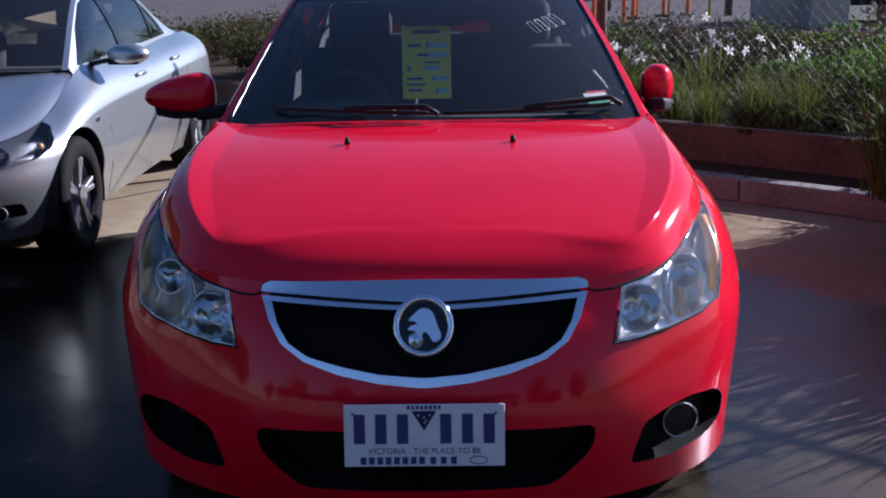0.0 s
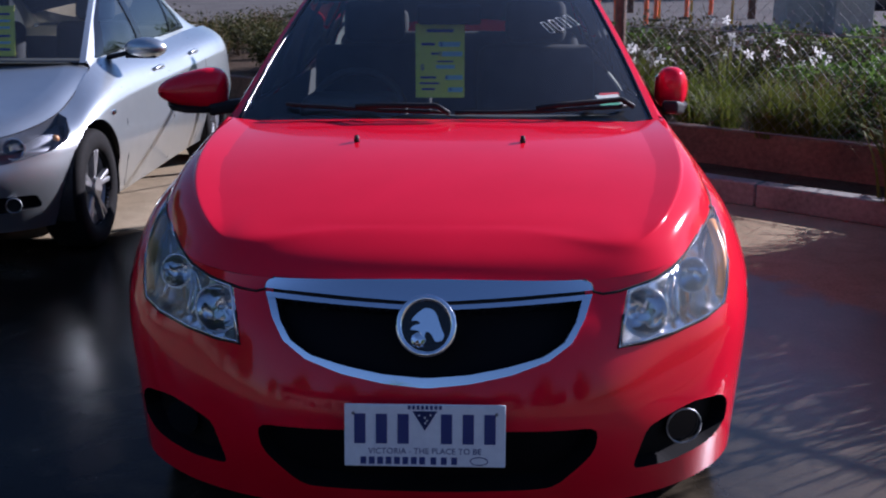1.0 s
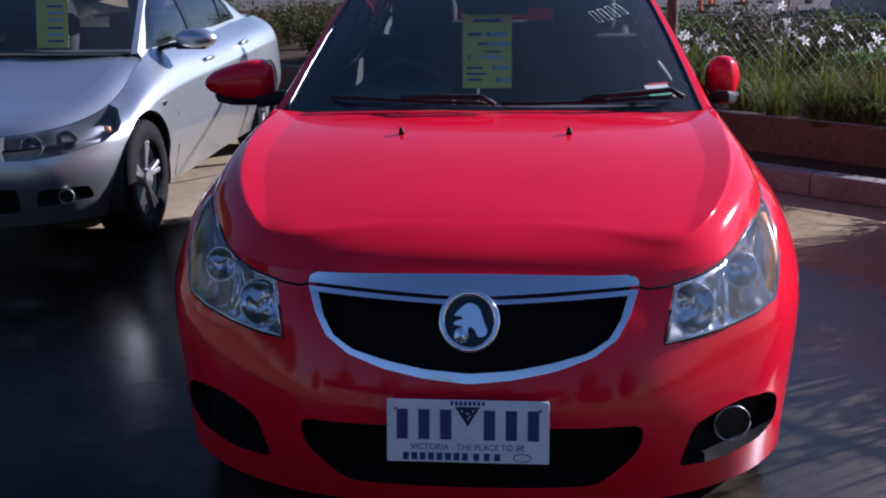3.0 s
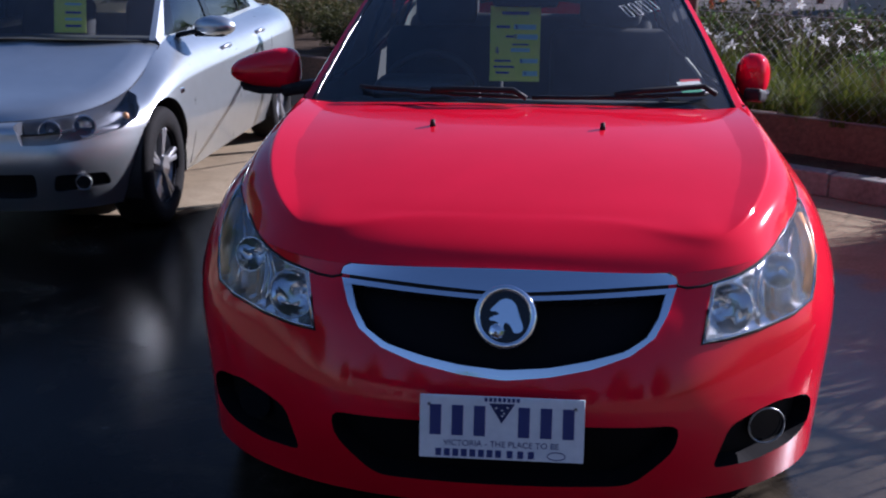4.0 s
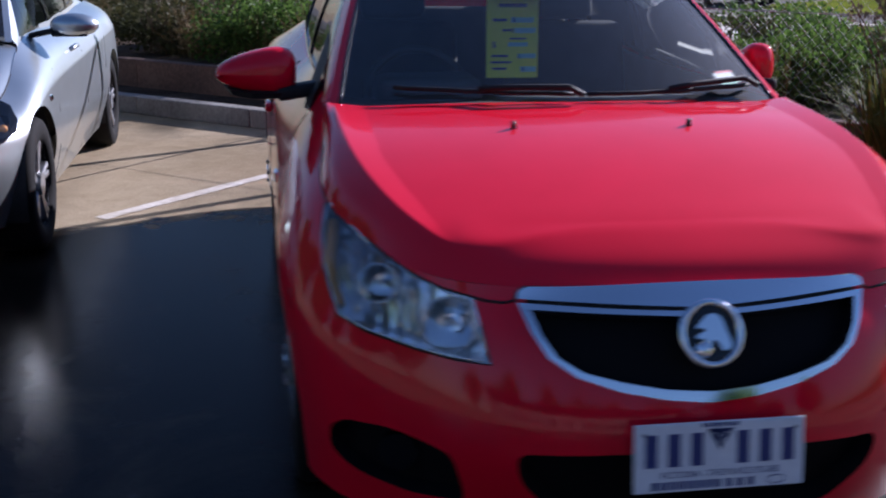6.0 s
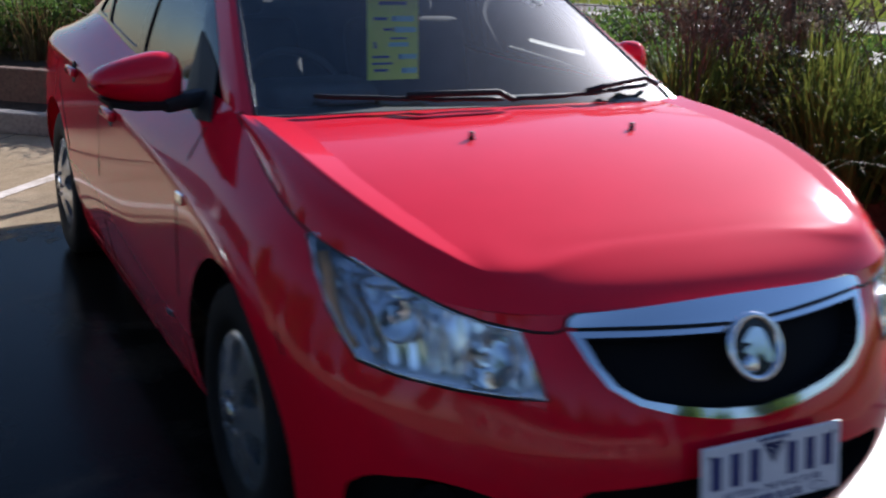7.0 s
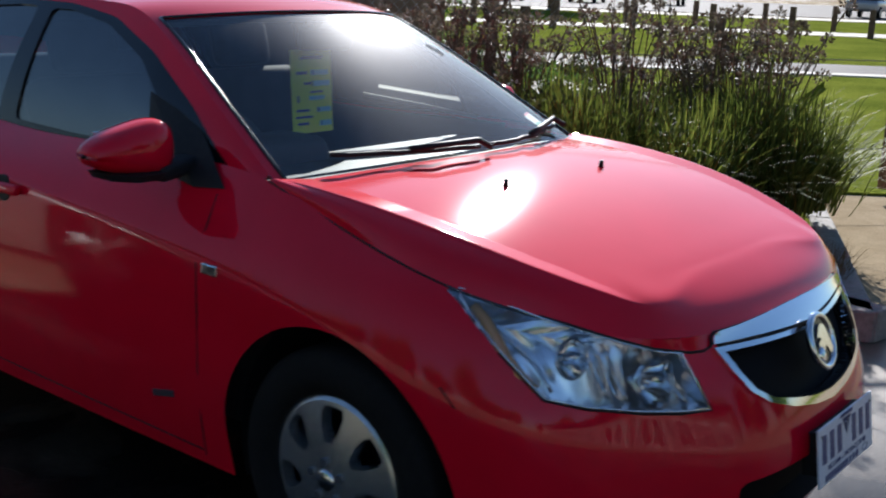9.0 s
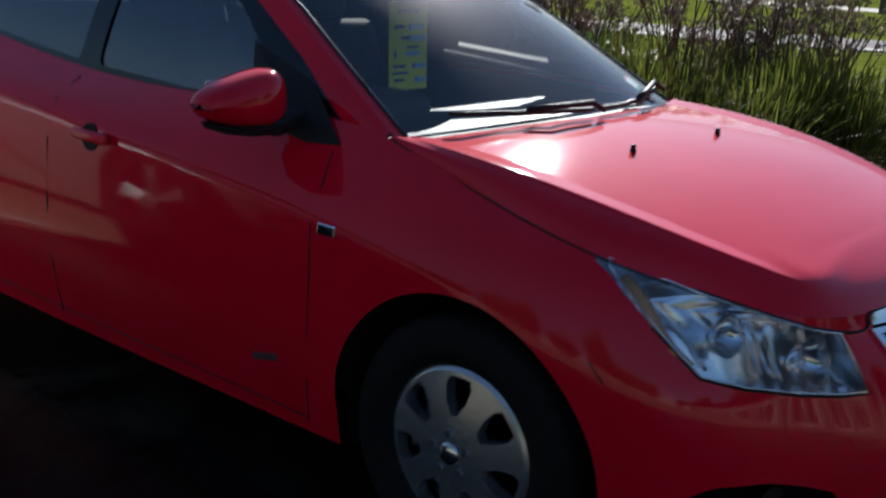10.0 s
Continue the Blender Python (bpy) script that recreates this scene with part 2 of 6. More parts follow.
class Grid:
    """A mesh on a surface P(u, v), whose cells close up along the outlines of regions; each region comes out as a mesh of its own."""

    def __init__(self, surface, us, vs, flip=False):
        self.p, self.flip = surface, flip
        self.nu, self.nv = len(us), len(vs)
        self.u, self.v = (a.ravel().copy() for a in np.meshgrid(us, vs))
        self.du, self.dv = abs(us[1] - us[0]), abs(vs[1] - vs[0])
        self.range_u, self.range_v = (min(us), max(us)), (min(vs), max(vs))
        self.regions, self.snapped = [], np.zeros(len(self.u), bool)

    def region(self, name, outline, view, side=None):
        """outline: points in the flat view (its two axes, as "xz"); side: +1 or -1 for the half of the car."""
        axes = ["xyz".index(c) for c in view]
        self.regions.append((name, np.array(outline, float), axes, side))

    def _inside(self, flat, outline):
        a, b = outline, np.roll(outline, -1, 0)
        x, y = flat[:, :1], flat[:, 1:]
        cross = (a[:, 1] > y) != (b[:, 1] > y)
        at = (b[:, 0] - a[:, 0]) * (y - a[:, 1]) / (b[:, 1] - a[:, 1] + 1e-12) + a[:, 0]
        return (cross & (x < at)).sum(1) % 2 == 1

    def build(self, cell):
        for _, outline, axes, side in self.regions:
            pts = self.p(self.u, self.v)
            flat = pts[:, axes]
            lo, hi = outline.min(0) - cell, outline.max(0) + cell
            near = np.flatnonzero((flat > lo).all(1) & (flat < hi).all(1) & ~self.snapped & (np.sign(pts[:, 0]) == side if side else True))
            if not len(near):
                continue
            a, b = outline, np.roll(outline, -1, 0)
            d = b - a
            q = flat[near][:, None] - a
            t = np.clip((q * d).sum(2) / (d * d).sum(1), 0, 1)
            foot = a + t[..., None] * d
            off = np.linalg.norm(flat[near][:, None] - foot, axis=2)
            best = off.argmin(1)
            ids = np.arange(len(near))
            # the local size of a cell in this view
            e = 1e-4
            ju = (self.p(self.u[near] + e, self.v[near])[:, axes] - flat[near]) / e
            jv = (self.p(self.u[near], self.v[near] + e)[:, axes] - flat[near]) / e
            reach = 0.56 * np.maximum(np.linalg.norm(ju, axis=1) * self.du, np.linalg.norm(jv, axis=1) * self.dv)
            use = off[ids, best] < reach
            near, goal = near[use], foot[ids, best][use]
            u, v = self.u[near], self.v[near]
            for _ in range(4):
                now = self.p(u, v)[:, axes]
                ju, jv = (self.p(u + e, v)[:, axes] - now) / e, (self.p(u, v + e)[:, axes] - now) / e
                det = ju[:, 0] * jv[:, 1] - ju[:, 1] * jv[:, 0]
                det = np.where(abs(det) < 1e-6, 1e9, det)
                r = goal - now
                u = u + np.clip((r[:, 0] * jv[:, 1] - r[:, 1] * jv[:, 0]) / det, -self.du, self.du)
                v = v + np.clip((ju[:, 0] * r[:, 1] - ju[:, 1] * r[:, 0]) / det, -self.dv, self.dv)
            ok = (abs(u - self.u[near]) < 1.2 * self.du) & (abs(v - self.v[near]) < 1.2 * self.dv)
            near, u, v = near[ok], u[ok], v[ok]
            keep_u = (self.u[near] == self.range_u[0]) | (self.u[near] == self.range_u[1])
            keep_v = (self.v[near] == self.range_v[0]) | (self.v[near] == self.range_v[1])
            self.u[near] = np.where(keep_u, self.u[near], np.clip(u, *self.range_u))
            self.v[near] = np.where(keep_v, self.v[near], np.clip(v, *self.range_v))
            self.snapped[near] = True
        self.pts = self.p(self.u, self.v)
        e = 1e-4
        nrm = np.cross(self.p(self.u + e, self.v) - self.p(self.u - e, self.v), self.p(self.u, self.v + e) - self.p(self.u, self.v - e))
        if self.flip:
            nrm = -nrm
        self.nrm = nrm / (np.linalg.norm(nrm, axis=1, keepdims=True) + 1e-12)
        faces = []
        s = self.snapped
        for j in range(self.nv - 1):
            for i in range(self.nu - 1):
                a = j * self.nu + i
                q = (a, a + 1, a + 1 + self.nu, a + self.nu)
                if s[q[0]] and s[q[2]]:
                    faces += [(q[0], q[1], q[2]), (q[0], q[2], q[3])]
                elif s[q[1]] and s[q[3]]:
                    faces += [(q[0], q[1], q[3]), (q[1], q[2], q[3])]
                else:
                    faces.append(q)
        if self.flip:
            faces = [f[::-1] for f in faces]
        mid = np.array([self.pts[list(f)].mean(0) for f in faces])
        owner = np.full(len(faces), -1)
        for n, (_, outline, axes, side) in enumerate(self.regions):
            inside = self._inside(mid[:, axes], outline) & (np.sign(mid[:, 0]) == side if side else True) & (owner < 0)
            owner[inside] = n
        self.faces, self.owner = faces, owner
        return self

    def take(self, names, offset=0.0, wall=None):
        """Verts, faces and normals of the cells of the named regions (None: the rest), moved along the normal; wall: with sides back to that offset."""
        wanted = {n for n, r in enumerate(self.regions) if r[0] in names} if names else {-1}
        chosen = [f for f, o in zip(self.faces, self.owner) if o in wanted]
        used = sorted({i for f in chosen for i in f})
        at = {i: n for n, i in enumerate(used)}
        verts = [self.pts[i] + offset * self.nrm[i] for i in used]
        normals = [self.nrm[i] for i in used]
        faces = [tuple(at[i] for i in f) for f in chosen]
        if wall is not None:
            count = {}
            for f in chosen:
                for a, b in zip(f, f[1:] + f[:1]):
                    count[(a, b)] = 1
            rim = [(a, b) for a, b in count if (b, a) not in count]
            for a, b in rim:
                n = len(verts)
                verts += [self.pts[a] + offset * self.nrm[a], self.pts[b] + offset * self.nrm[b], self.pts[b] + wall * self.nrm[b], self.pts[a] + wall * self.nrm[a]]
                out = np.cross(self.pts[b] - self.pts[a], self.nrm[a])
                out = out / (np.linalg.norm(out) + 1e-9) * (1 if offset > wall else -1)
                normals += [out] * 4
                faces.append((n + 1, n, n + 3, n + 2) if offset > wall else (n + 1, n, n + 3, n + 2))
        return verts, faces, normals

    def ob(self, name, names, material, parent, label="", offset=0.0, wall=None):
        verts, faces, normals = self.take(names, offset, wall)
        return mesh_object(name, verts, faces, material, parent, label, normals)


def smooth_outline(points, n=6):
    """A closed outline through points, rounded."""
    p = np.array(points, float)
    k = np.r_[0, np.cumsum(np.linalg.norm(np.diff(np.vstack([p, p[:1]]), axis=0), axis=1))]
    x = np.concatenate([np.linspace(k[i], k[i + 1], n, endpoint=False) for i in range(len(p))])
    return spline_weights(k[:-1], x, k[-1]) @ p


def rounded(points, r=0.012, n=4):
    """A closed outline with straight sides and rounded corners."""
    p = [np.array(q, float) for q in points]
    out = []
    for i, q in enumerate(p):
        a, b = p[i - 1] - q, p[(i + 1) % len(p)] - q
        la, lb = np.linalg.norm(a), np.linalg.norm(b)
        d = min(r, 0.45 * la, 0.45 * lb)
        s, e = q + a / la * d, q + b / lb * d
        for t in np.linspace(0, 1, n):
            out.append((1 - t) ** 2 * s + 2 * t * (1 - t) * q + t * t * e)
    return out


def mirrored(outline):
    return [(-x, z) for x, z in outline]


# ---- the red car ----
red_car = thing("sedan_car", Matrix(), "glossy red sedan with chrome grille parked on the concrete yard", "car")

RED_LINES = [
    [(0, 0.47, 0.20), (0.39, 0.52, 0.20), (0.63, 0.64, 0.20), (0.775, 0.79, 0.205), (0.835, 0.95, 0.21), (0.83, 1.31, 0.20), (0.82, 1.75, 0.19),
     (0.82, 2.70, 0.18), (0.82, 3.55, 0.18), (0.83, 3.99, 0.20), (0.80, 4.45, 0.25), (0.66, 4.78, 0.30), (0, 4.88, 0.30)],
    [(0, 0.385, 0.40), (0.39, 0.44, 0.40), (0.62, 0.58, 0.40), (0.772, 0.74, 0.40), (0.853, 0.95, 0.40), (0.880, 1.31, 0.42), (0.868, 1.75, 0.40),
     (0.866, 2.70, 0.40), (0.870, 3.55, 0.40), (0.882, 3.99, 0.42), (0.855, 4.45, 0.45), (0.72, 4.81, 0.45), (0, 4.93, 0.45)],
    [(0, 0.405, 0.56), (0.39, 0.465, 0.57), (0.62, 0.605, 0.575), (0.785, 0.76, 0.575), (0.864, 0.95, 0.58), (0.890, 1.31, 0.62), (0.876, 1.75, 0.58),
     (0.876, 2.70, 0.58), (0.885, 3.55, 0.60), (0.892, 3.99, 0.64), (0.862, 4.45, 0.62), (0.72, 4.80, 0.62), (0, 4.92, 0.62)],
    [(0, 0.455, 0.67), (0.39, 0.51, 0.675), (0.62, 0.635, 0.665), (0.766, 0.785, 0.67), (0.850, 0.96, 0.685), (0.884, 1.31, 0.735), (0.872, 1.75, 0.795),
     (0.866, 2.70, 0.868), (0.868, 3.55, 0.918), (0.868, 3.99, 0.930), (0.835, 4.45, 0.92), (0.70, 4.77, 0.85), (0, 4.89, 0.83)],
    [(0, 0.505, 0.742), (0.39, 0.548, 0.732), (0.608, 0.650, 0.735), (0.735, 0.805, 0.755), (0.806, 0.985, 0.795), (0.832, 1.31, 0.845), (0.808, 1.72, 0.905),
     (0.795, 2.70, 0.945), (0.788, 3.55, 0.995), (0.780, 3.99, 1.010), (0.755, 4.45, 0.985), (0.65, 4.74, 0.97), (0, 4.86, 0.98)],
    [(0, 0.535, 0.773), (0.40, 0.570, 0.771), (0.595, 0.665, 0.787), (0.69, 0.83, 0.815), (0.757, 1.005, 0.852), (0.760, 1.31, 0.915), (0.728, 1.67, 1.003),
     (0.715, 2.70, 1.005), (0.700, 3.55, 1.060), (0.680, 3.99, 1.080), (0.655, 4.45, 1.035), (0.57, 4.68, 1.025), (0, 4.80, 1.03)],
]
HOOD_LINES = [
    RED_LINES[5][:7],
    [(0, 0.575, 0.813), (0.38, 0.604, 0.813), (0.552, 0.664, 0.819), (0.655, 0.820, 0.860), (0.722, 1.003, 0.903), (0.740, 1.315, 0.957), (0.722, 1.66, 1.006)],
    [(0, 0.640, 0.847), (0.33, 0.648, 0.845), (0.503, 0.662, 0.842), (0.605, 0.805, 0.882), (0.668, 1.00, 0.926), (0.704, 1.32, 0.975), (0.704, 1.645, 0.995)],
    [(0, 0.72, 0.8765), (0.20, 0.735, 0.880), (0.33, 0.79, 0.893), (0.40, 0.91, 0.924), (0.43, 1.06, 0.957), (0.43, 1.32, 0.997), (0.42, 1.59, 1.0145)],
    [(0, 0.80, 0.900), (0, 0.82, 0.9055), (0, 0.87, 0.919), (0, 0.97, 0.944), (0, 1.09, 0.9695), (0, 1.33, 1.004), (0, 1.545, 1.019)],
]


class Hood:
    """The bonnet: from its shut line over the edge of its raised middle to the spine; u runs from the rear by the front to the rear."""

    def __init__(self, lines, knots, crown=None, ridge=None):
        half = np.array(lines, float)
        self.crown, self.ridge = crown, ridge
        self.data = np.concatenate([half[:, :0:-1] * (-1, 1, 1), half], 1)
        k = np.r_[0, np.cumsum(np.linalg.norm(np.diff(half[0], axis=0), axis=1))]
        self.knots = np.r_[-k[:0:-1], k]
        self.kv, self.end = np.array(knots, float), k[-1]

    def field(self, x, y):
        return spline_weights(self.crown[0], y) @ np.array(self.crown[1]) - self.crown[2] * x**2

    def __call__(self, u, v):
        u, v = np.ravel(u), np.ravel(v)
        lines = np.einsum("pk,lkc->plc", spline_weights(self.knots, u), self.data)
        smooth = np.einsum("pl,plc->pc", spline_weights(self.kv, v), lines)
        c = self.kv[2]
        outer = np.einsum("pl,plc->pc", spline_weights(self.kv[:3], np.minimum(v, c)), lines[:, :3])
        inner = np.einsum("pl,plc->pc", spline_weights(self.kv[2:], np.maximum(v, c)), lines[:, 2:])
        creased = np.where((v < c)[:, None], outer, inner)
        w = np.clip((np.abs(u) - (0.96 if self.ridge else 1.16) * self.knots[8]) / (0.16 if self.ridge else 0.12), 0, 1)[:, None]
        w = w * w * (3 - 2 * w)
        p = smooth + (creased - smooth) * w
        if self.crown:  # the raised middle is one smooth crowned field
            field = self.field(p[:, 0], p[:, 1])
            g = np.clip((v - c + 0.03) / 0.30, 0, 1)
            g = np.maximum(g * g * (3 - 2 * g), w[:, 0] * np.clip((v - c) / 0.02 + 1, 0, 1))
            p[:, 2] += (field - p[:, 2]) * g
        if self.ridge:  # a facet that leans inwards along the crease and narrows to a point
            width = np.interp(p[:, 1], *self.ridge[:2])
            inwards = np.abs(lines[:, 2, 0]) - np.abs(p[:, 0])
            p[:, 2] += self.ridge[2] * w[:, 0] * np.where(v < c, width * np.clip(v / c, 0, 1) ** 1.6, np.clip(width - inwards, 0, width))
        return p


body = Loop(RED_LINES, crease=(3, 4.2, 5.6, 9.4, 10.8))
skin = Grid(body, np.linspace(-body.half, body.half, 620), np.linspace(0, 1, 56), flip=False)
HUBS = (1.307, 3.992)
HEADLIGHT = [(0.455, 0.618), (0.470, 0.690), (0.482, 0.744), (0.53, 0.753), (0.60, 0.776), (0.69, 0.818), (0.757, 0.866), (0.772, 0.850), (0.785, 0.800), (0.784, 0.745), (0.770, 0.690), (0.757, 0.656), (0.70, 0.640), (0.60, 0.625), (0.52, 0.618)]
SURROUND = [(0.393, 0.739), (0.372, 0.688), (0.340, 0.640), (0.285, 0.606), (0.20, 0.580), (0.10, 0.562), (0, 0.553)]
INNER = [(0.367, 0.7265), (0.350, 0.682), (0.322, 0.643), (0.274, 0.616), (0.19, 0.597), (0.10, 0.582), (0, 0.575)]
FOG = rounded([(0.503, 0.298), (0.514, 0.345), (0.536, 0.412), (0.60, 0.432), (0.668, 0.443), (0.752, 0.428), (0.782, 0.390), (0.782, 0.330), (0.730, 0.302), (0.610, 0.288)], 0.018)
both = lambda half, top: half + [(-x, z) for x, z in half[-2::-1]] + top
for side in (1, -1):
    flip_side = (lambda o: o) if side > 0 else mirrored
    skin.region("headlight%d" % side, flip_side(HEADLIGHT), "xz", side)
    skin.region("fog%d" % side, flip_side(FOG), "xz", side)
    for y in HUBS:
        arch = [(y + 0.388 * math.cos(a), 0.328 + 0.388 * math.sin(a)) for a in np.linspace(0, math.pi, 40)]
        skin.region("arch", arch + [(y - 0.40, 0.1), (y + 0.40, 0.1)], "yz", side)
skin.region("grille", both(INNER, [(-0.18, 0.7205), (0, 0.714), (0.18, 0.7205)]), "xz")
skin.region("surround", both(SURROUND, [(-0.2, 0.7305), (0, 0.7235), (0.2, 0.7305)]), "xz")
skin.region("bar", [(0.393, 0.746), (0.2, 0.7375), (0, 0.7295), (-0.2, 0.7375), (-0.393, 0.746), (-0.390, 0.760), (-0.374, 0.7725), (-0.3, 0.80), (0.3, 0.80), (0.374, 0.7725), (0.390, 0.760)], "xz")
skin.region("gap", [(0.394, 0.747), (0.3, 0.70), (-0.3, 0.70), (-0.394, 0.747), (0, 0.76)], "xz")
skin.region("intake", rounded([(-0.412, 0.442), (-0.20, 0.452), (0.20, 0.452), (0.412, 0.442), (0.402, 0.375), (0.305, 0.275), (-0.305, 0.275), (-0.402, 0.375)], 0.03), "xz")
# only the front end carries the grille, lamps and intakes
skin.build(0.02)
mid_y = np.array([skin.pts[list(f)].mean(0)[1] for f in skin.faces])
for n, r in enumerate(skin.regions):
    if r[0] != "arch":
        skin.owner[(skin.owner == n) & (mid_y > 1.2)] = -1

skin.ob("body", None, RED, red_car)
skin.ob("grille", ["grille"], DEEP_BLACK, red_car, "black mesh grille", -0.035, 0.0)
skin.ob("grille_surround", ["surround"], CHROME, red_car, "polished chrome grille surround", 0.008, -0.03)
skin.ob("grille_bar", ["bar"], CHROME, red_car, "polished chrome bar above the grille", 0.012, -0.02)
skin.ob("grille_gap", ["gap"], SEAM, red_car)
skin.ob("lower_intake", ["intake"], DEEP_BLACK, red_car, "black lower air intake", -0.05, 0.0)

hood_surface = Hood(HOOD_LINES, (0, 0.14, 0.27, 0.62, 1), ((0.56, 0.645, 0.72, 0.80, 0.97, 1.15, 1.33, 1.545, 1.70), (0.812, 0.849, 0.8765, 0.900, 0.944, 0.980, 1.004, 1.019, 1.022), 0.050), ((0.66, 0.75, 0.85, 1.0, 1.25, 1.62), (0.0, 0.026, 0.046, 0.062, 0.078, 0.09), 0.14))
hood_grid = Grid(hood_surface, np.linspace(-hood_surface.end, hood_surface.end, 241), np.r_[np.linspace(0, 0.27, 22), np.linspace(0.27, 0.45, 22)[1:], np.linspace(0.45, 1, 34)[1:]])
hood_grid.build(0.02)
verts, faces, normals = hood_grid.take(None)
mesh_object("bonnet", verts, faces, RED, red_car, "glossy red bonnet with two raised creases", normals)

ROOF_ROWS = [  # edge x, y, z and middle y, z, from the cowl over the roof to the rear deck
    (0.715, 1.665, 1.000, 1.520, 1.008), (0.640, 2.03, 1.200, 1.865, 1.225), (0.556, 2.40, 1.383, 2.250, 1.412), (0.540, 2.65, 1.420, 2.55, 1.458),
    (0.535, 3.00, 1.436, 2.95, 1.477), (0.528, 3.40, 1.420, 3.40, 1.462), (0.535, 3.72, 1.365, 3.78, 1.415), (0.560, 4.10, 1.215, 4.20, 1.235), (0.620, 4.45, 1.042, 4.56, 1.045),
]


class Canopy:
    """Windscreen, roof and rear window: rows across the car with a crown; u is the side, -1 to 1, v the row."""

    def __init__(self, rows, power=2.3):
        self.rows, self.power, self.k = np.array(rows, float), power, np.arange(len(rows))

    def __call__(self, u, v):
        u = np.ravel(u)
        r = spline_weights(self.k, np.ravel(v)) @ self.rows
        f = np.abs(u) ** self.power
        return np.stack([u * r[:, 0], r[:, 3] + (r[:, 1] - r[:, 3]) * f, r[:, 4] + (r[:, 2] - r[:, 4]) * f], 1)


def canopy_parts(rows, owner, paint, tint, edge=0.955):
    top = Canopy(rows)
    last = len(rows) - 1
    grid = Grid(top, np.r_[np.linspace(-1, -edge, 5)[:-1], np.linspace(-edge, edge, 41), np.linspace(edge, 1, 5)[1:]], np.linspace(0, last, 8 * 12 + 1))
    grid.build(0.01)
    mid = np.array([(grid.u[list(f)].mean(), grid.v[list(f)].mean()) for f in grid.faces])
    inner = np.abs(mid[:, 0]) < edge
    screen = inner & (mid[:, 1] < 1.92)
    rear = inner & (mid[:, 1] > 6.2) & (mid[:, 1] < 7.9)
    grid.regions = [("screen", None, None, None), ("rear", None, None, None)]
    grid.owner[screen], grid.owner[rear] = 0, 1
    grid.ob("roof", None, paint, owner)
    for name, region in (("windscreen", "screen"), ("rear_window", "rear")):
        pane = grid.ob(name, [region], tint, owner)
        pane.visible_shadow = False
    return top, grid


canopy, canopy_grid = canopy_parts(ROOF_ROWS, red_car, RED, SCREEN)
canopy_grid.ob("roof_trim", None, PILLAR_TRIM, red_car, "", -0.012)

# belt and rail between which the side windows stand
us = np.linspace(0, body.half, 800)
belt_line = body(us, np.ones(800))
belt_line = belt_line[(belt_line[:, 1] > 1.3) & (belt_line[:, 0] > 0.5)]
rail_line = canopy(np.ones(400), np.linspace(0, 8, 400))
Y0, Y1 = 1.69, 4.40


class Side:
    def __init__(self, sign, belt, rail, bulge=0.022):
        self.s, self.b, self.r, self.bulge = sign, belt, rail, bulge

    def __call__(self, u, v):
        u, v = np.ravel(u), np.ravel(v)
        low = np.stack([np.interp(u, self.b[:, 1], self.b[:, n]) for n in range(3)], 1)
        high = np.stack([np.interp(u, self.r[:, 1], self.r[:, n]) for n in range(3)], 1)
        high[:, 2] = np.maximum(high[:, 2], low[:, 2] + 0.002)
        p = low + (high - low) * v[:, None]
        p[:, 0] += self.bulge * np.sin(np.pi * v) * np.clip((high - low)[:, 2] / 0.3, 0, 1)
        return p * (self.s, 1, 1)


FRAME_LINE = [(1.80, 0.99), (2.30, 0.99), (2.93, 1.000), (3.65, 1.055), (4.02, 1.075), (3.90, 1.20), (3.72, 1.315), (3.45, 1.385), (3.10, 1.408), (2.80, 1.405), (2.55, 1.375), (2.30, 1.285), (2.05, 1.155)]
PANE_F = [(2.14, 1.022), (2.50, 1.018), (2.925, 1.028), (2.90, 1.385), (2.78, 1.384), (2.57, 1.352), (2.34, 1.262), (2.20, 1.160)]
PANE_R = [(3.03, 1.032), (3.64, 1.082), (3.715, 1.298), (3.45, 1.365), (3.10, 1.388), (2.985, 1.388)]
PANE_Q = [(3.685, 1.086), (3.955, 1.100), (3.87, 1.195), (3.75, 1.280)]
for side in (1, -1):
    glasshouse = Grid(Side(side, belt_line, rail_line), np.linspace(Y0, Y1, 180), np.linspace(0, 1, 30), flip=side < 0)
    for name, outline in (("front", PANE_F), ("rear", PANE_R), ("quarter", PANE_Q)):
        glasshouse.region(name, rounded(outline, 0.025), "yz")
    glasshouse.region("frame", rounded(FRAME_LINE, 0.03), "yz")
    glasshouse.build(0.015)
    glasshouse.ob("pillar", None, RED, red_car)
    glasshouse.ob("pillar_trim", None, PILLAR_TRIM, red_car, "", -0.014)
    glasshouse.ob("window_frame", ["frame"], GLOSS_BLACK, red_car, "black side window frame", 0.001, -0.01)
    for name in ("front", "rear", "quarter"):
        pane = glasshouse.ob("side_window", [name], SIDE_GLASS, red_car, offset=-0.006)
        pane.visible_shadow = False

# bootlid and cowl
DECK = Canopy([(0.62, 4.42, 1.045, 4.50, 1.052), (0.60, 4.58, 1.043, 4.66, 1.052), (0.57, 4.68, 1.026, 4.80, 1.031)])
deck_grid = Grid(DECK, np.linspace(-1, 1, 30), np.linspace(0, 2, 12)).build(0.02)
deck_grid.ob("bootlid", None, RED, red_car)
COWL = Canopy([(0.690, 1.640, 0.990, 1.520, 0.996), (0.700, 1.70, 0.992, 1.570, 0.998), (0.705, 1.80, 0.985, 1.72, 0.985)])
Grid(COWL, np.linspace(-1, 1, 30), np.linspace(0, 2, 6)).build(0.02).ob("cowl", None, BLACK, red_car, "black plastic cowl below the windscreen")


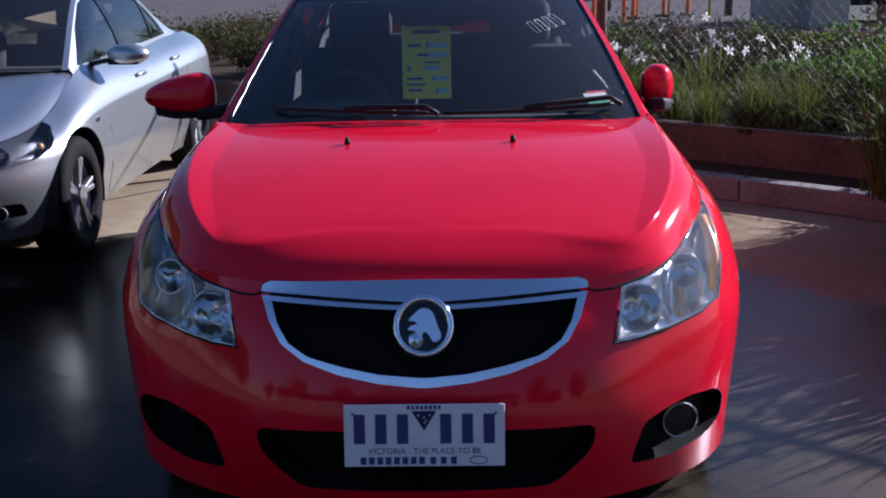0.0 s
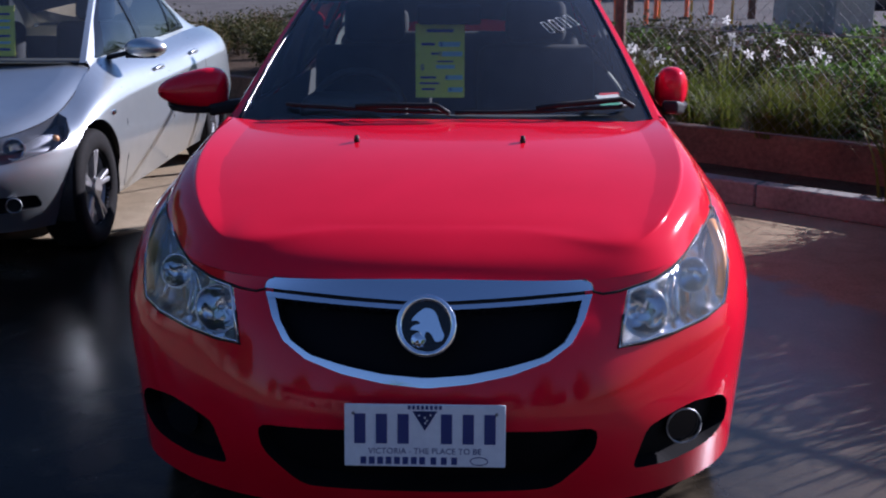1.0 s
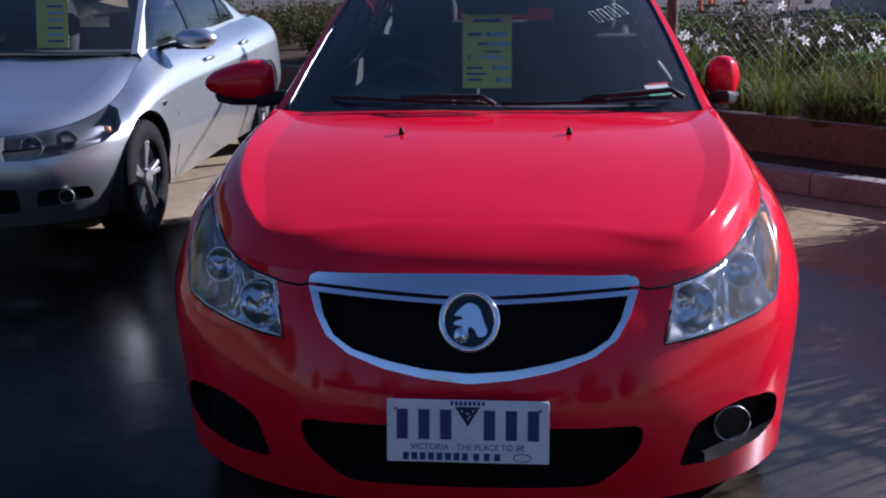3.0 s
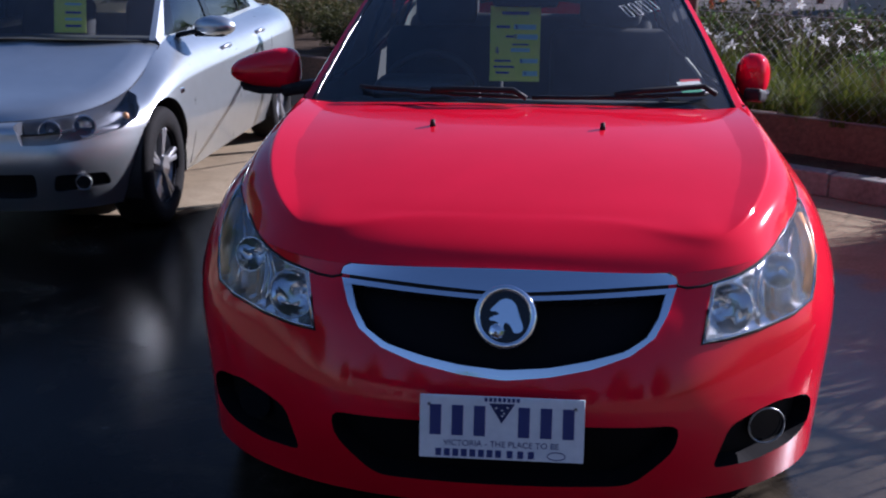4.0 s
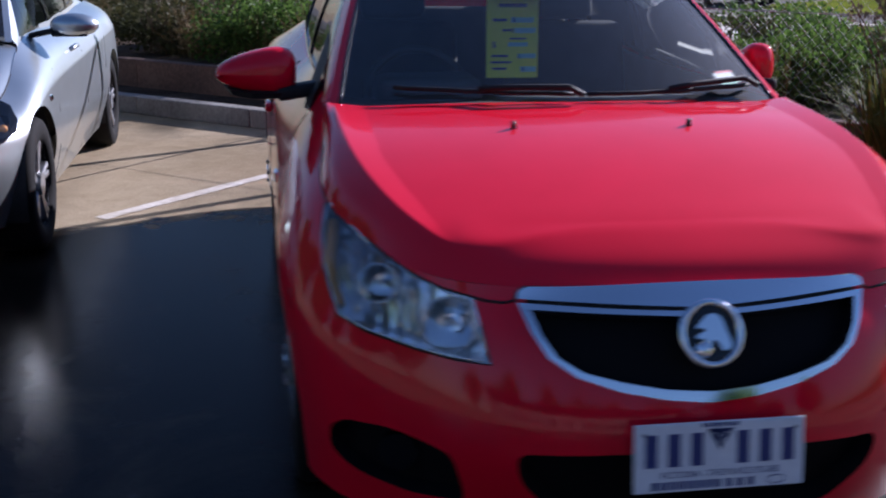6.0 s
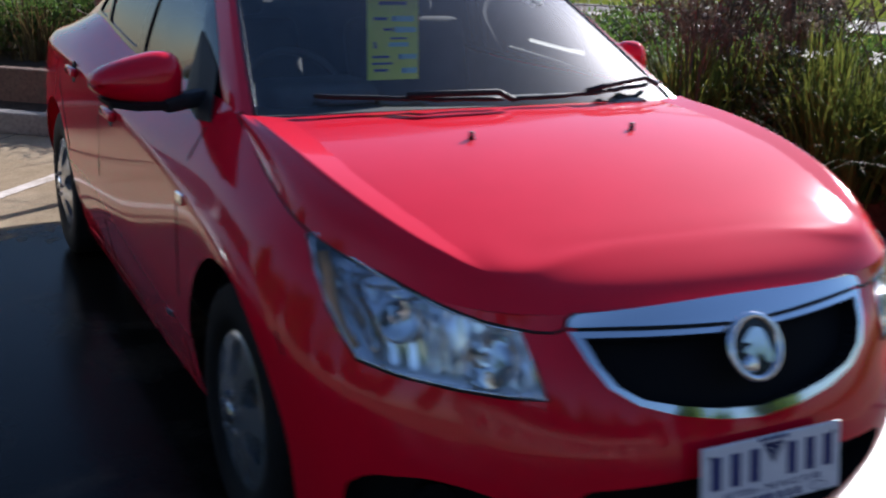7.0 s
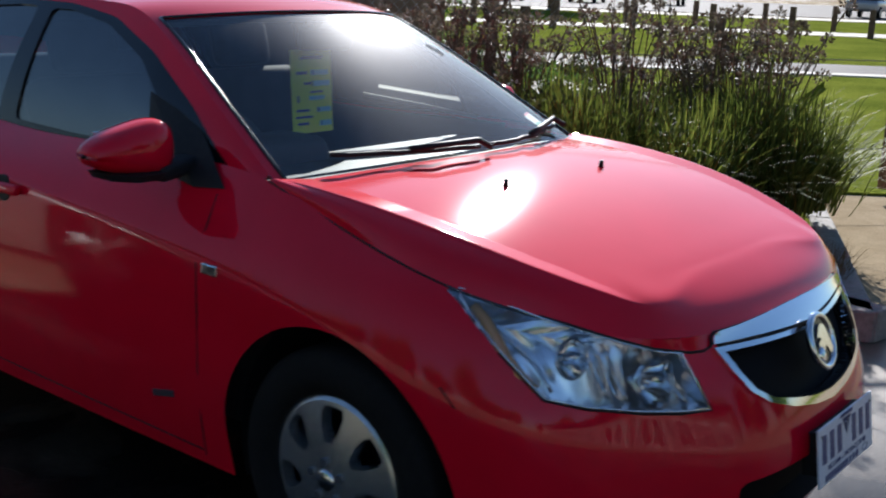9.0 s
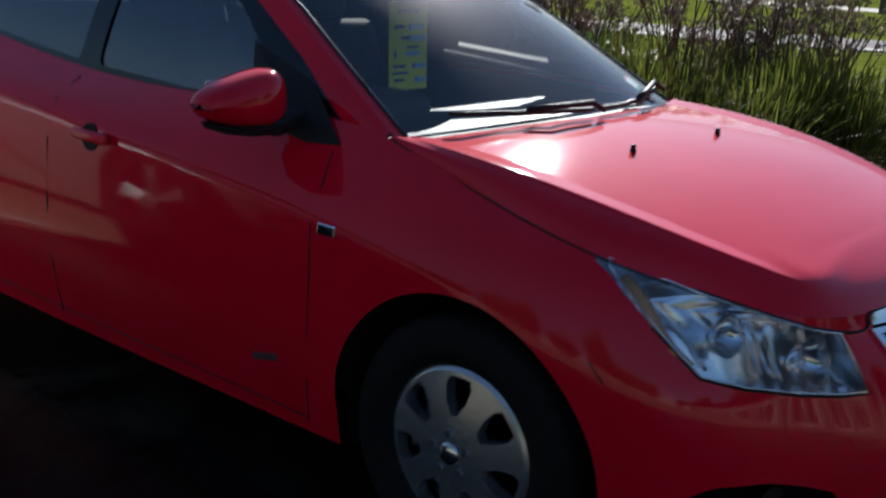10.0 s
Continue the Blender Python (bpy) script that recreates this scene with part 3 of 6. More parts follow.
# wheels
def wheel_profile(r, w):
    return [(r * 0.63, -w * 0.30), (r * 0.66, -w * 0.46), (r * 0.78, -w * 0.50), (r * 0.90, -w * 0.49), (r * 0.965, -w * 0.45), (r, -w * 0.36), (r, w * 0.36), (r * 0.965, w * 0.45), (r * 0.8, w * 0.5), (r * 0.6, w * 0.3)]


def wheel_cover(holes, r, owner):
    """A dished cover with openings near its rim; outer face towards -x."""
    n, rings = 140, [0.0, 0.14, 0.2, 0.34, 0.45, 0.52, 0.58, 0.64, 0.70, 0.76, 0.82, 0.87, 0.92, 0.97, 1.0]
    depth = lambda q: -0.030 - 0.030 * math.cos(min(q / 0.95, 1) * math.pi / 2) if q < 0.95 else -0.030 + (q - 0.95) * 0.25
    verts, faces = [], []
    for q in rings:
        for i in range(n):
            a = 2 * math.pi * i / n
            verts.append((depth(q), q * r * math.cos(a), q * r * math.sin(a)))
    def open_at(k, i):
        q = (rings[k] + rings[k + 1]) / 2
        a = ((i + 0.5) / n * holes) % 1 - 0.5
        width = 0.20 + 0.16 * (q - 0.45)
        return 0.45 < q < 0.87 and abs(a) < width * (1 if 0.52 < q < 0.82 else 0.72)
    walls = []
    for k in range(len(rings) - 1):
        for i in range(n):
            j = (i + 1) % n
            f = (k * n + i, k * n + j, (k + 1) * n + j, (k + 1) * n + i)
            if open_at(k, i):
                for other, e in (((k - 1, i), (f[0], f[1])), ((k + 1, i), (f[2], f[3])), ((k, (i - 1) % n), (f[3], f[0])), ((k, j), (f[1], f[2]))):
                    if not open_at(*other):
                        walls.append(e)
            else:
                faces.append(f)
    for a, b in walls:
        o = len(verts)
        verts += [(verts[b][0] + 0.035, verts[b][1] * 0.99, verts[b][2] * 0.99), (verts[a][0] + 0.035, verts[a][1] * 0.99, verts[a][2] * 0.99)]
        faces.append((a, b, o, o + 1))
    cover = mesh_object("wheel_cover", verts, faces, COVER, owner, "silver plastic wheel cover with seven openings", smooth=False)
    verts, faces = revolve([(0.001, -0.066), (0.024, -0.065), (0.029, -0.060), (0.030, -0.03)], 32)
    mesh_object("cap", verts, faces, CHROME, cover, "round chrome centre cap")
    for i in range(5):
        a = 2 * math.pi * i / 5
        part("wheel_nut", cylinder(bmesh.new(), 0.010, 0.016, Matrix.Translation((-0.057, 0.050 * math.cos(a), 0.050 * math.sin(a))) @ pose(0, 0, 0, 0, 90, 0), 6), LAMP_GREY, cover)
    return cover


def red_wheel(m):
    w = thing("wheel", m, "", "")
    w.parent = red_car
    verts, faces = revolve(wheel_profile(0.326, 0.205), 64)
    mesh_object("tyre", verts, faces, RUBBER, w, "black rubber tyre")
    cover = wheel_cover(7, 0.213, w)
    cover.location = (-0.058, 0, 0)
    verts, faces = revolve([(0.01, 0.02), (0.12, 0.02), (0.2, 0.0), (0.208, -0.07), (0.2, 0.1)], 40)
    mesh_object("rim", verts, faces, GLOSS_BLACK, w, "dark steel rim")
    return w


for side in (-1, 1):
    for y in HUBS:
        red_wheel(pose(side * (0.754 if y < 2 else 0.768), y, 0.326, 12 if y < 2 else 40, 0, 0) if side < 0 else pose(side * 0.754, y, 0.326, 30, 0, 180))
        # inner arch
        verts = [(side * x, y + 0.395 * math.cos(a), 0.328 + 0.395 * math.sin(a)) for x in (0.80, 0.60, 0.45) for a in np.linspace(-0.35, math.pi + 0.35, 30)]
        faces = [(k * 30 + i, k * 30 + i + 1, (k + 1) * 30 + i + 1, (k + 1) * 30 + i) for k in range(2) for i in range(29)]
        mesh_object("wheel_arch", verts, faces, BLACK, red_car)
part("underbody", boxed((1.3, 1.9, 0.12), pose(0, 2.65, 0.26)), BLACK, red_car)
part("undertray", boxed((0.9, 1.0, 0.05), pose(0, 1.1, 0.24)), BLACK, red_car)


# ---- lamps, badges and fittings of the red car ----
front_pts = np.flatnonzero(skin.pts[:, 1] < 1.25)
side_pts = np.flatnonzero((np.abs(skin.pts[:, 0]) > 0.6) & (skin.pts[:, 1] > 0.8) & (skin.pts[:, 1] < 4.6))


def on_front(x, z, off=0.0):
    q = skin.pts[front_pts]
    d = np.hypot(q[:, 0] - x, q[:, 2] - z)
    k = d.argsort()[:4]
    w = 1 / (d[k] + 1e-5)
    p, n = (w[:, None] * q[k]).sum(0) / w.sum(), skin.nrm[front_pts[k[0]]]
    return Vector((x, p[1], z)) + off * Vector(n), Vector(n)


def on_side(side, y, z, off=0.0):
    q = skin.pts[side_pts]
    d = np.hypot(q[:, 1] - y, q[:, 2] - z) + 9 * (np.sign(q[:, 0]) != side)
    k = d.argsort()[:4]
    w = 1 / (d[k] + 1e-5)
    p, n = (w[:, None] * q[k]).sum(0) / w.sum(), skin.nrm[side_pts[k[0]]]
    return Vector((p[0], y, z)) + off * Vector(n), Vector(n)


def facing(place, normal, up=(0, 0, 1)):
    """A pose with z along the normal and y upwards."""
    z = Vector(normal).normalized()
    x = Vector(up).cross(z).normalized()
    y = z.cross(x)
    return Matrix.Translation(place) @ Matrix((x, y, z)).transposed().to_4x4()


def bowl(m, r, depth, owner, name="reflector_bowl"):
    """A round reflector opening along its z axis, with a rim and a bulb."""
    n, rings, verts, faces = 18, 5, [], []
    for k in range(rings + 1):
        q = k / rings
        for i in range(n):
            a = 2 * math.pi * (i + 0.5 * (k % 2)) / n
            verts.append(m @ Vector((r * q * math.cos(a), r * q * math.sin(a), depth * (q * q - 1))))
    for k in range(rings):
        faces += [(k * n + i, k * n + (i + 1) % n, (k + 1) * n + (i + 1) % n, (k + 1) * n + i) for i in range(n)]
    cup = mesh_object(name, verts, faces, CHROME, owner, "chromed reflector bowl", None, True)
    ring = [m @ Vector((r * math.cos(a), r * math.sin(a), 0)) for a in np.linspace(0, 2 * math.pi, 32, endpoint=False)]
    v, f = tube(ring, 0.0035, 6, True)
    mesh_object("bezel_ring", v, f, CHROME, owner)
    v, f = tube([m @ Vector((0, 0, -depth * 0.9)), m @ Vector((0, 0, -depth * 0.3))], r * 0.17, 10)
    mesh_object("bulb", v, f, CHROME, owner)
    return cup


for side in (1, -1):
    region = "headlight%d" % side
    lamp = skin.ob("headlight", [region], LENS, red_car, "clear headlight with chromed reflectors", 0.003)
    lamp.visible_shadow = False
    skin.ob("housing", [region], REFLECTOR, lamp, "", -0.085, 0.0)
    x = side
    for cx, cz, r, depth, back in ((0.545, 0.685, 0.060, 0.065, 0.030), (0.690, 0.745, 0.044, 0.045, 0.030)):
        p, n = on_front(x * cx, cz)
        way = (n + Vector((0, -1.6, 0.1))).normalized()
        bowl(facing(p - back * n, way), r, depth, lamp)
    # chromed fins and the amber lamp near the tip
    for cx, z0, z1 in ((0.488, 0.635, 0.725), (0.612, 0.645, 0.765), (0.630, 0.650, 0.775), (0.648, 0.655, 0.785), (0.738, 0.672, 0.820)):
        ends = [on_front(x * (cx + 0.02 * k / 5), z0 + (z1 - z0) * k / 5, -0.035 - 0.02 * math.sin(k * 0.6))[0] for k in range(6)]
        v, f = tube(ends, 0.005, 6)
        mesh_object("fin", v, f, CHROME, lamp)
    ends = [on_front(x * cx, cz, -0.012)[0] for cx, cz in ((0.762, 0.675), (0.774, 0.705), (0.778, 0.740), (0.774, 0.775), (0.766, 0.805), (0.760, 0.832))]
    v, f = tube(ends, 0.014, 8)
    mesh_object("indicator", v, f, AMBER, lamp, "amber turn indicator")
    # pale moulded edge inside the lens
    rim = [on_front(x * (0.63 + (a - 0.63) * 0.965), 0.715 + (b - 0.715) * 0.94, 0.003)[0] for a, b in HEADLIGHT + HEADLIGHT[:1]]
    v, f = tube(rim, 0.0028, 6)
    mesh_object("lens_rim", v, f, CHROME, lamp)
    # dark seal round the lamp
    low = [on_front(x * a, b, 0.002)[0] for a, b in HEADLIGHT[9:] + HEADLIGHT[:2]]
    v, f = tube(low, 0.0028, 6)
    mesh_object("lamp_seal", v, f, SEAM, red_car)
    # fog lamp recess
    recess = skin.ob("fog_recess", ["fog%d" % side], DEEP_BLACK, red_car, "black fog lamp recess", -0.045, 0.0)
    p, n = on_front(side * 0.655, 0.375, -0.03)
    m = facing(p, (side * 0.25, -1, 0))
    fog = part("fog_lamp", cylinder(bmesh.new(), 0.044, 0.03, m, 28), GLOSS_BLACK, recess, "round black fog lamp")
    if side < 0:
        continue
    ring = [m @ Vector((0.046 * math.cos(a), 0.046 * math.sin(a), 0.026)) for a in np.linspace(0, 2 * math.pi, 28, endpoint=False)]
    v, f = tube(ring, 0.0024, 6, True)
    mesh_object("trim_ring", v, f, ALLOY, recess)

# grille badge
m = facing((0, 0.448, 0.690), (0, -0.92, 0.38))
ring = [m @ Vector((0.064 * math.cos(a), 0.066 * math.sin(a), 0.006)) for a in np.linspace(0, 2 * math.pi, 40, endpoint=False)]
v, f = tube(ring, 0.0085, 10, True)
badge = mesh_object("badge_ring", v, f, CHROME, red_car, "round chrome badge ring")
part("disc", cylinder(bmesh.new(), 0.062, 0.012, m, 40), GLOSS_BLACK, badge)
SHAPE = smooth_outline([(-0.034, 0.012), (-0.020, 0.030), (0.000, 0.042), (0.018, 0.036), (0.028, 0.018), (0.036, -0.006), (0.040, -0.030), (0.022, -0.036), (0.014, -0.022), (0.000, -0.014), (-0.004, -0.030), (-0.018, -0.012), (-0.036, -0.008), (-0.026, 0.002), (-0.014, 0.006), (-0.022, 0.012)], 3)
bm = bmesh.new()
bm.faces.new([bm.verts.new(m @ Vector((x, y, 0.007))) for x, y in SHAPE])
raised = bmesh.ops.extrude_face_region(bm, geom=bm.faces[:])
bmesh.ops.translate(bm, verts=[g for g in raised["geom"] if isinstance(g, bmesh.types.BMVert)], vec=m.to_3x3() @ Vector((0, 0, 0.006)))
bmesh.ops.create_icosphere(bm, subdivisions=2, radius=0.019, matrix=m @ Matrix.Translation((-0.018, -0.032, 0.007)) @ Matrix.Diagonal((1, 1, 0.4, 1)))
part("emblem", bm, CHROME, badge, "raised chrome emblem")

# number plate
plate_at = pose(0, 0.352, 0.4575, 81.5)
plate = part("number_plate", boxed((0.372, 0.147, 0.006), plate_at, 0.0025), WHITE_PLATE, red_car, "white number plate in a thin frame")
part("plate_bracket", boxed((0.30, 0.11, 0.05), plate_at @ Matrix.Translation((0, 0, -0.028))), BLACK, red_car)
def plate_bar(x, y, w, h, material=PLATE_BLUE, lean=0):
    part("plate_bar", boxed((w, h, 0.0012), plate_at @ Matrix.Translation((x, y, 0.0036)) @ pose(0, 0, 0, 0, 0, lean)), material, plate)
for x in (-0.150, -0.100, -0.050, 0.050, 0.100, 0.150):
    plate_bar(x, 0.016, 0.026, 0.070)
for x in np.linspace(-0.036, 0.036, 8):
    plate_bar(x, 0.0665, 0.0065, 0.009)
for x in list(np.linspace(-0.142, -0.006, 8)) + list(np.linspace(0.020, 0.068, 3)):
    plate_bar(x, -0.059, 0.0135, 0.017)
v, f = tube([plate_at @ Vector((0.125 + 0.020 * math.cos(a), -0.059 + 0.009 * math.sin(a), 0.0032)) for a in np.linspace(0, 2 * math.pi, 20, endpoint=False)], 0.0012, 5, True)
mesh_object("plate_oval", v, f, PLATE_BLUE, plate)
bm = bmesh.new()
tri = [bm.verts.new(plate_at @ Vector(c)) for c in ((-0.029, 0.058, 0.0036), (0.029, 0.058, 0.0036), (0, 0.012, 0.0036))]
bm.faces.new(tri)
bmesh.ops.solidify(bm, geom=bm.faces[:], thickness=0.0006)
part("plate_triangle", bm, PLATE_BLUE, plate)
for x, y in ((-0.013, 0.048), (0.013, 0.049), (0, 0.043), (0.001, 0.030), (0.005, 0.036)):
    part("plate_dot", cylinder(bmesh.new(), 0.0024, 0.001, plate_at @ Matrix.Translation((x, y, 0.0046)), 8), WHITE_PLATE, plate)
lettering("VICTORIA - THE PLACE TO BE", 0.0195, PLATE_BLUE, plate, plate_at @ Matrix.Translation((0, -0.037, 0.0036)), "slogan")
for x in (-0.165, 0.165):
    part("plate_screw", cylinder(bmesh.new(), 0.004, 0.003, plate_at @ Matrix.Translation((x, 0.052, 0.004)), 10), LAMP_GREY, plate)

# shut lines
def seam(points, r=0.0028):
    v, f = tube(points, r, 6)
    return mesh_object("panel_gap", v, f, SEAM, red_car)
edge = [Vector(p) + Vector((0, 0, -0.001)) for p in hood_surface(np.linspace(-hood_surface.end, hood_surface.end, 260), np.zeros(260))]
seam([p for p in edge if abs(p.x) < 0.374], 0.0045)
for side in (1, -1):
    seam([on_front(side * a, b, 0.001)[0] for a, b in ((0.374, 0.773), (0.391, 0.762), (0.398, 0.745), (0.42, 0.738), (0.46, 0.741), (0.50, 0.749), (0.55, 0.760), (0.60, 0.778), (0.65, 0.799), (0.69, 0.818))], 0.0032)
    seam([p for p in edge if p.x * side > 0.2 and p.y > 0.82], 0.0035)
for side in (1, -1):
    seam([on_side(side, y, z)[0] for y, z in ((1.815, 0.22), (1.80, 0.34), (1.79, 0.5), (1.79, 0.65), (1.795, 0.78), (1.80, 0.88), (1.82, 0.95))])
    seam([on_side(side, y, z)[0] for y, z in ((2.965, 0.22), (2.965, 0.4), (2.965, 0.6), (2.965, 0.8), (2.965, 0.92), (2.965, 0.99))])
    seam([on_side(side, y, z)[0] for y, z in ((3.54, 0.22), (3.56, 0.40), (3.62, 0.58), (3.72, 0.70), (3.82, 0.80), (3.86, 0.92), (3.86, 1.03))])
    seam([on_side(side, y, z)[0] for y, z in zip(np.linspace(1.82, 3.5, 12), [0.235] * 12)])
    # lower bumper seam behind the headlight
    seam([on_side(side, y, z)[0] for y, z in ((0.93, 0.62), (0.97, 0.66))], 0.002)
    for y, z in ((2.72, 0.848), (3.47, 0.898)):
        p, n = on_side(side, y, z, 0.016)
        handle = part("door_handle", boxed((0.026, 0.175, 0.034), facing(p, n) @ pose(0, 0, 0, 0, 0, 90) @ pose(0, 0, 0, 0, 90, 0) @ Matrix.Identity(4), 0.011, 3), RED, red_car, smooth=True)
        p, n = on_side(side, y + 0.02, z - 0.006, -0.001)
        part("handle_cup", cylinder(bmesh.new(), 0.042, 0.006, facing(p, n), 24), SEAM, red_car)
    p, n = on_side(side, 1.733, 0.778, 0.004)
    part("side_repeater", boxed((0.062, 0.030, 0.010), facing(p, n), 0.004), CHROME, red_car, "clear side indicator")
    for k in range(6):
        p, n = on_side(side, 1.915 + 0.017 * k, 0.384 - 0.004 * k, 0.0015)
        part("side_badge", boxed((0.012, 0.020, 0.003), facing(p, n)), LAMP_GREY, red_car)

# door mirrors
def door_mirror(side):
    n, rings, verts, faces = 36, 18, [], []
    for k in range(rings + 1):
        q = math.pi * k / rings
        for i in range(n):
            a = 2 * math.pi * i / n
            se = lambda w, e: math.copysign(abs(w) ** e, w)
            x = 0.128 * se(math.cos(q), 0.75)
            r = math.sin(q) ** 0.62
            taper = 0.95 + 0.32 * x / 0.128
            y, z = 0.072 * r * se(math.cos(a), 0.75), 0.080 * r * se(math.sin(a), 0.8) * taper
            if z < 0:
                z *= 0.86
            verts.append((side * (0.925 - x), 2.005 + y + 0.03 * (0.128 - x), 1.060 + z + 0.05 * (x - 0.128) * (z > 0)))
    for k in range(rings):
        faces += [(k * n + i, k * n + (i + 1) % n, (k + 1) * n + (i + 1) % n, (k + 1) * n + i) for i in range(n)]
    shell = mesh_object("door_mirror", verts, faces, RED, red_car, "red door mirror on a black foot" if side < 0 else "red door mirror folded in")
    lip = [(x * side, y, z) for x, y, z in ((0.80, 1.96, 1.008), (0.86, 1.935, 1.000), (0.94, 1.935, 1.000), (1.01, 1.965, 1.008), (1.03, 2.03, 1.015), (0.95, 2.07, 1.005), (0.84, 2.06, 1.003))]
    bm = bmesh.new()
    for z, s in ((0.0, 1.0), (-0.018, 0.9)):
        for x, y, zz in lip:
            bm.verts.new((side * 0.92 + (x - side * 0.92) * s, 2.0 + (y - 2.0) * s, zz + z))
    bmesh.ops.convex_hull(bm, input=bm.verts[:])
    part("mirror_base", bm, BLACK, shell, "black mirror underside")
    part("mirror_foot", boxed((0.16, 0.075, 0.045), pose(side * 0.785, 1.985, 1.003, 0, side * 8, side * -6), 0.015, 3), BLACK, shell)
    part("mirror_glass", boxed((0.15, 0.004, 0.090), pose(side * 0.905, 2.074, 1.060), 0.002), CHROME, shell)
    # black corner plate of the door
    v = [Vector(on_side(side, 1.80, 0.965, 0.003)[0]), Vector(on_side(side, 1.92, 0.955, 0.003)[0]), Vector(on_side(side, 2.16, 0.985, 0.003)[0])]
    top = [Side(side, belt_line, rail_line)(np.array([y]), np.array([w]))[0] + np.array((side * 0.004, 0, 0)) for y, w in ((2.24, 0.55), (2.10, 0.55), (1.97, 0.5))]
    mesh_object("corner_plate", v + [Vector(q) for q in top], [(0, 1, 2, 3, 4, 5)], BLACK, red_car, smooth=False)
    return shell
for side in (1, -1):
    shell = door_mirror(side)
    if side > 0:  # this one is folded in
        pivot = Vector((0.80, 2.0, 0))
        shell.matrix_world = Matrix.Translation(pivot) @ Matrix.Rotation(radians(76), 4, "Z") @ Matrix.Diagonal((0.95, 0.82, 1, 1)) @ Matrix.Translation(-pivot)

# windscreen fittings
def on_screen(x, z, off=0.0):
    g = canopy_grid
    q = np.flatnonzero(g.v < 2.2)
    k = q[np.hypot(g.pts[q, 0] - x, g.pts[q, 2] - z).argsort()[:3]]
    n = Vector(g.nrm[k[0]])
    n = n if n.z > 0 else -n
    return Vector((x, g.pts[k, 1].mean(), z)) + off * n, n

for s in (1, -1):
    v, f = tube([Vector(p) for p in canopy(np.full(20, 0.958 * s), np.linspace(0.02, 1.95, 20))], 0.007, 6)
    mesh_object("screen_trim", v, f, GLOSS_BLACK, red_car)
v, f = tube([Vector(p) + Vector((0, 0, 0.002)) for p in canopy(np.linspace(-0.95, 0.95, 30), np.full(30, 1.94))], 0.006, 6)
mesh_object("screen_trim", v, f, GLOSS_BLACK, red_car)
def wiper(a, b, owner):
    line = [on_screen(a[0] + (b[0] - a[0]) * t, a[1] + (b[1] - a[1]) * t, 0.016)[0] for t in np.linspace(0, 1, 14)]
    v, f = tube(line, 0.007, 6)
    blade = mesh_object("wiper", v, f, BLACK, owner, "black wiper resting on the windscreen")
    v, f = tube([line[0] + Vector((0.02, -0.03, 0.0)), line[0] + Vector((-0.02, -0.01, 0.022)), line[5] + Vector((0, -0.012, 0.018)), line[7] + Vector((0, 0, 0.008))], 0.009, 8)
    mesh_object("arm", v, f, BLACK, blade)
wiper((0.60, 1.035), (0.04, 1.028), red_car)
wiper((0.0, 1.030), (-0.52, 1.040), red_car)
for s in (1, -1):
    p = Vector((s * 0.247, 1.258, 0))
    q = hood_grid.pts[np.hypot(hood_grid.pts[:, 0] - p.x, hood_grid.pts[:, 1] - p.y).argmin()]
    part("washer_nozzle", cylinder(bmesh.new(), 0.009, 0.022, Matrix.Translation((p.x, p.y, q[2] + 0.009)), 12, 0.006), BLACK, red_car, smooth=True)

# cabin
# sunlight on the far door sill's edge, put in as a pale tube
v, f = tube([(0.640, 2.04, 1.030), (0.645, 2.30, 1.046), (0.645, 2.62, 1.060)], 0.007, 8)
mesh_object("sunlit_sill_edge", v, f, GREY_TRIM, red_car, "pale strip standing in for the sunlit edge of the door sill")
doors = us[(body(us, np.ones(800))[:, 1] > 1.95)]
lining = Grid(body, np.linspace(doors.min(), body.around - doors.min(), 90), np.linspace(0.5, 1, 8)).build(0.02)
lining.ob("door_lining", None, DASH, red_car, "", -0.016)
part("dashboard", boxed((1.38, 0.50, 0.22), pose(0, 1.93, 0.86, -4), 0.07, 4), DASH, red_car, "dark plastic dashboard", smooth=True)
part("instrument_hood", boxed((0.36, 0.22, 0.12), pose(-0.36, 2.08, 0.98), 0.05, 4), DASH, red_car, smooth=True)
tub = bmesh.new()
box(tub, (1.415, 2.75, 0.715), pose(0, 3.06, 0.64))
bmesh.ops.delete(tub, geom=[f for f in tub.faces if f.normal.z > 0.9], context="FACES_ONLY")
part("cabin_lining", tub, DASH, red_car)
lin = canopy(np.tile(np.linspace(-0.9, 0.9, 12), 10), np.repeat(np.linspace(1.95, 6.1, 10), 12)) - (0, 0, 0.03)
mesh_object("headliner", lin, [(j * 12 + i, j * 12 + i + 1, (j + 1) * 12 + i + 1, (j + 1) * 12 + i) for j in range(9) for i in range(11)], GREY_TRIM, red_car)
def seat(x, y, w):
    s = part("seat", boxed((w, 0.50, 0.18), pose(x, y, 0.52), 0.06, 3), FABRIC, red_car, "dark fabric seat", smooth=True)
    part("seat_back", boxed((w, 0.14, 0.60), pose(x, y + 0.30, 0.86, -18), 0.06, 3), FABRIC, s, smooth=True)
    if w < 0.8:
        part("headrest", boxed((0.27, 0.09, 0.19), pose(x, y + 0.43, 1.245, -14), 0.04, 3), FABRIC, s, smooth=True)
    else:
        for q in (-0.4, 0.4):
            part("headrest", boxed((0.26, 0.10, 0.14), pose(x + q, y + 0.44, 1.19, -14), 0.04, 3), FABRIC, s, smooth=True)
seat(-0.36, 2.62, 0.52)
seat(0.36, 2.62, 0.52)
seat(0, 3.55, 1.25)
wheel_at = pose(-0.36, 2.28, 0.93, 62)
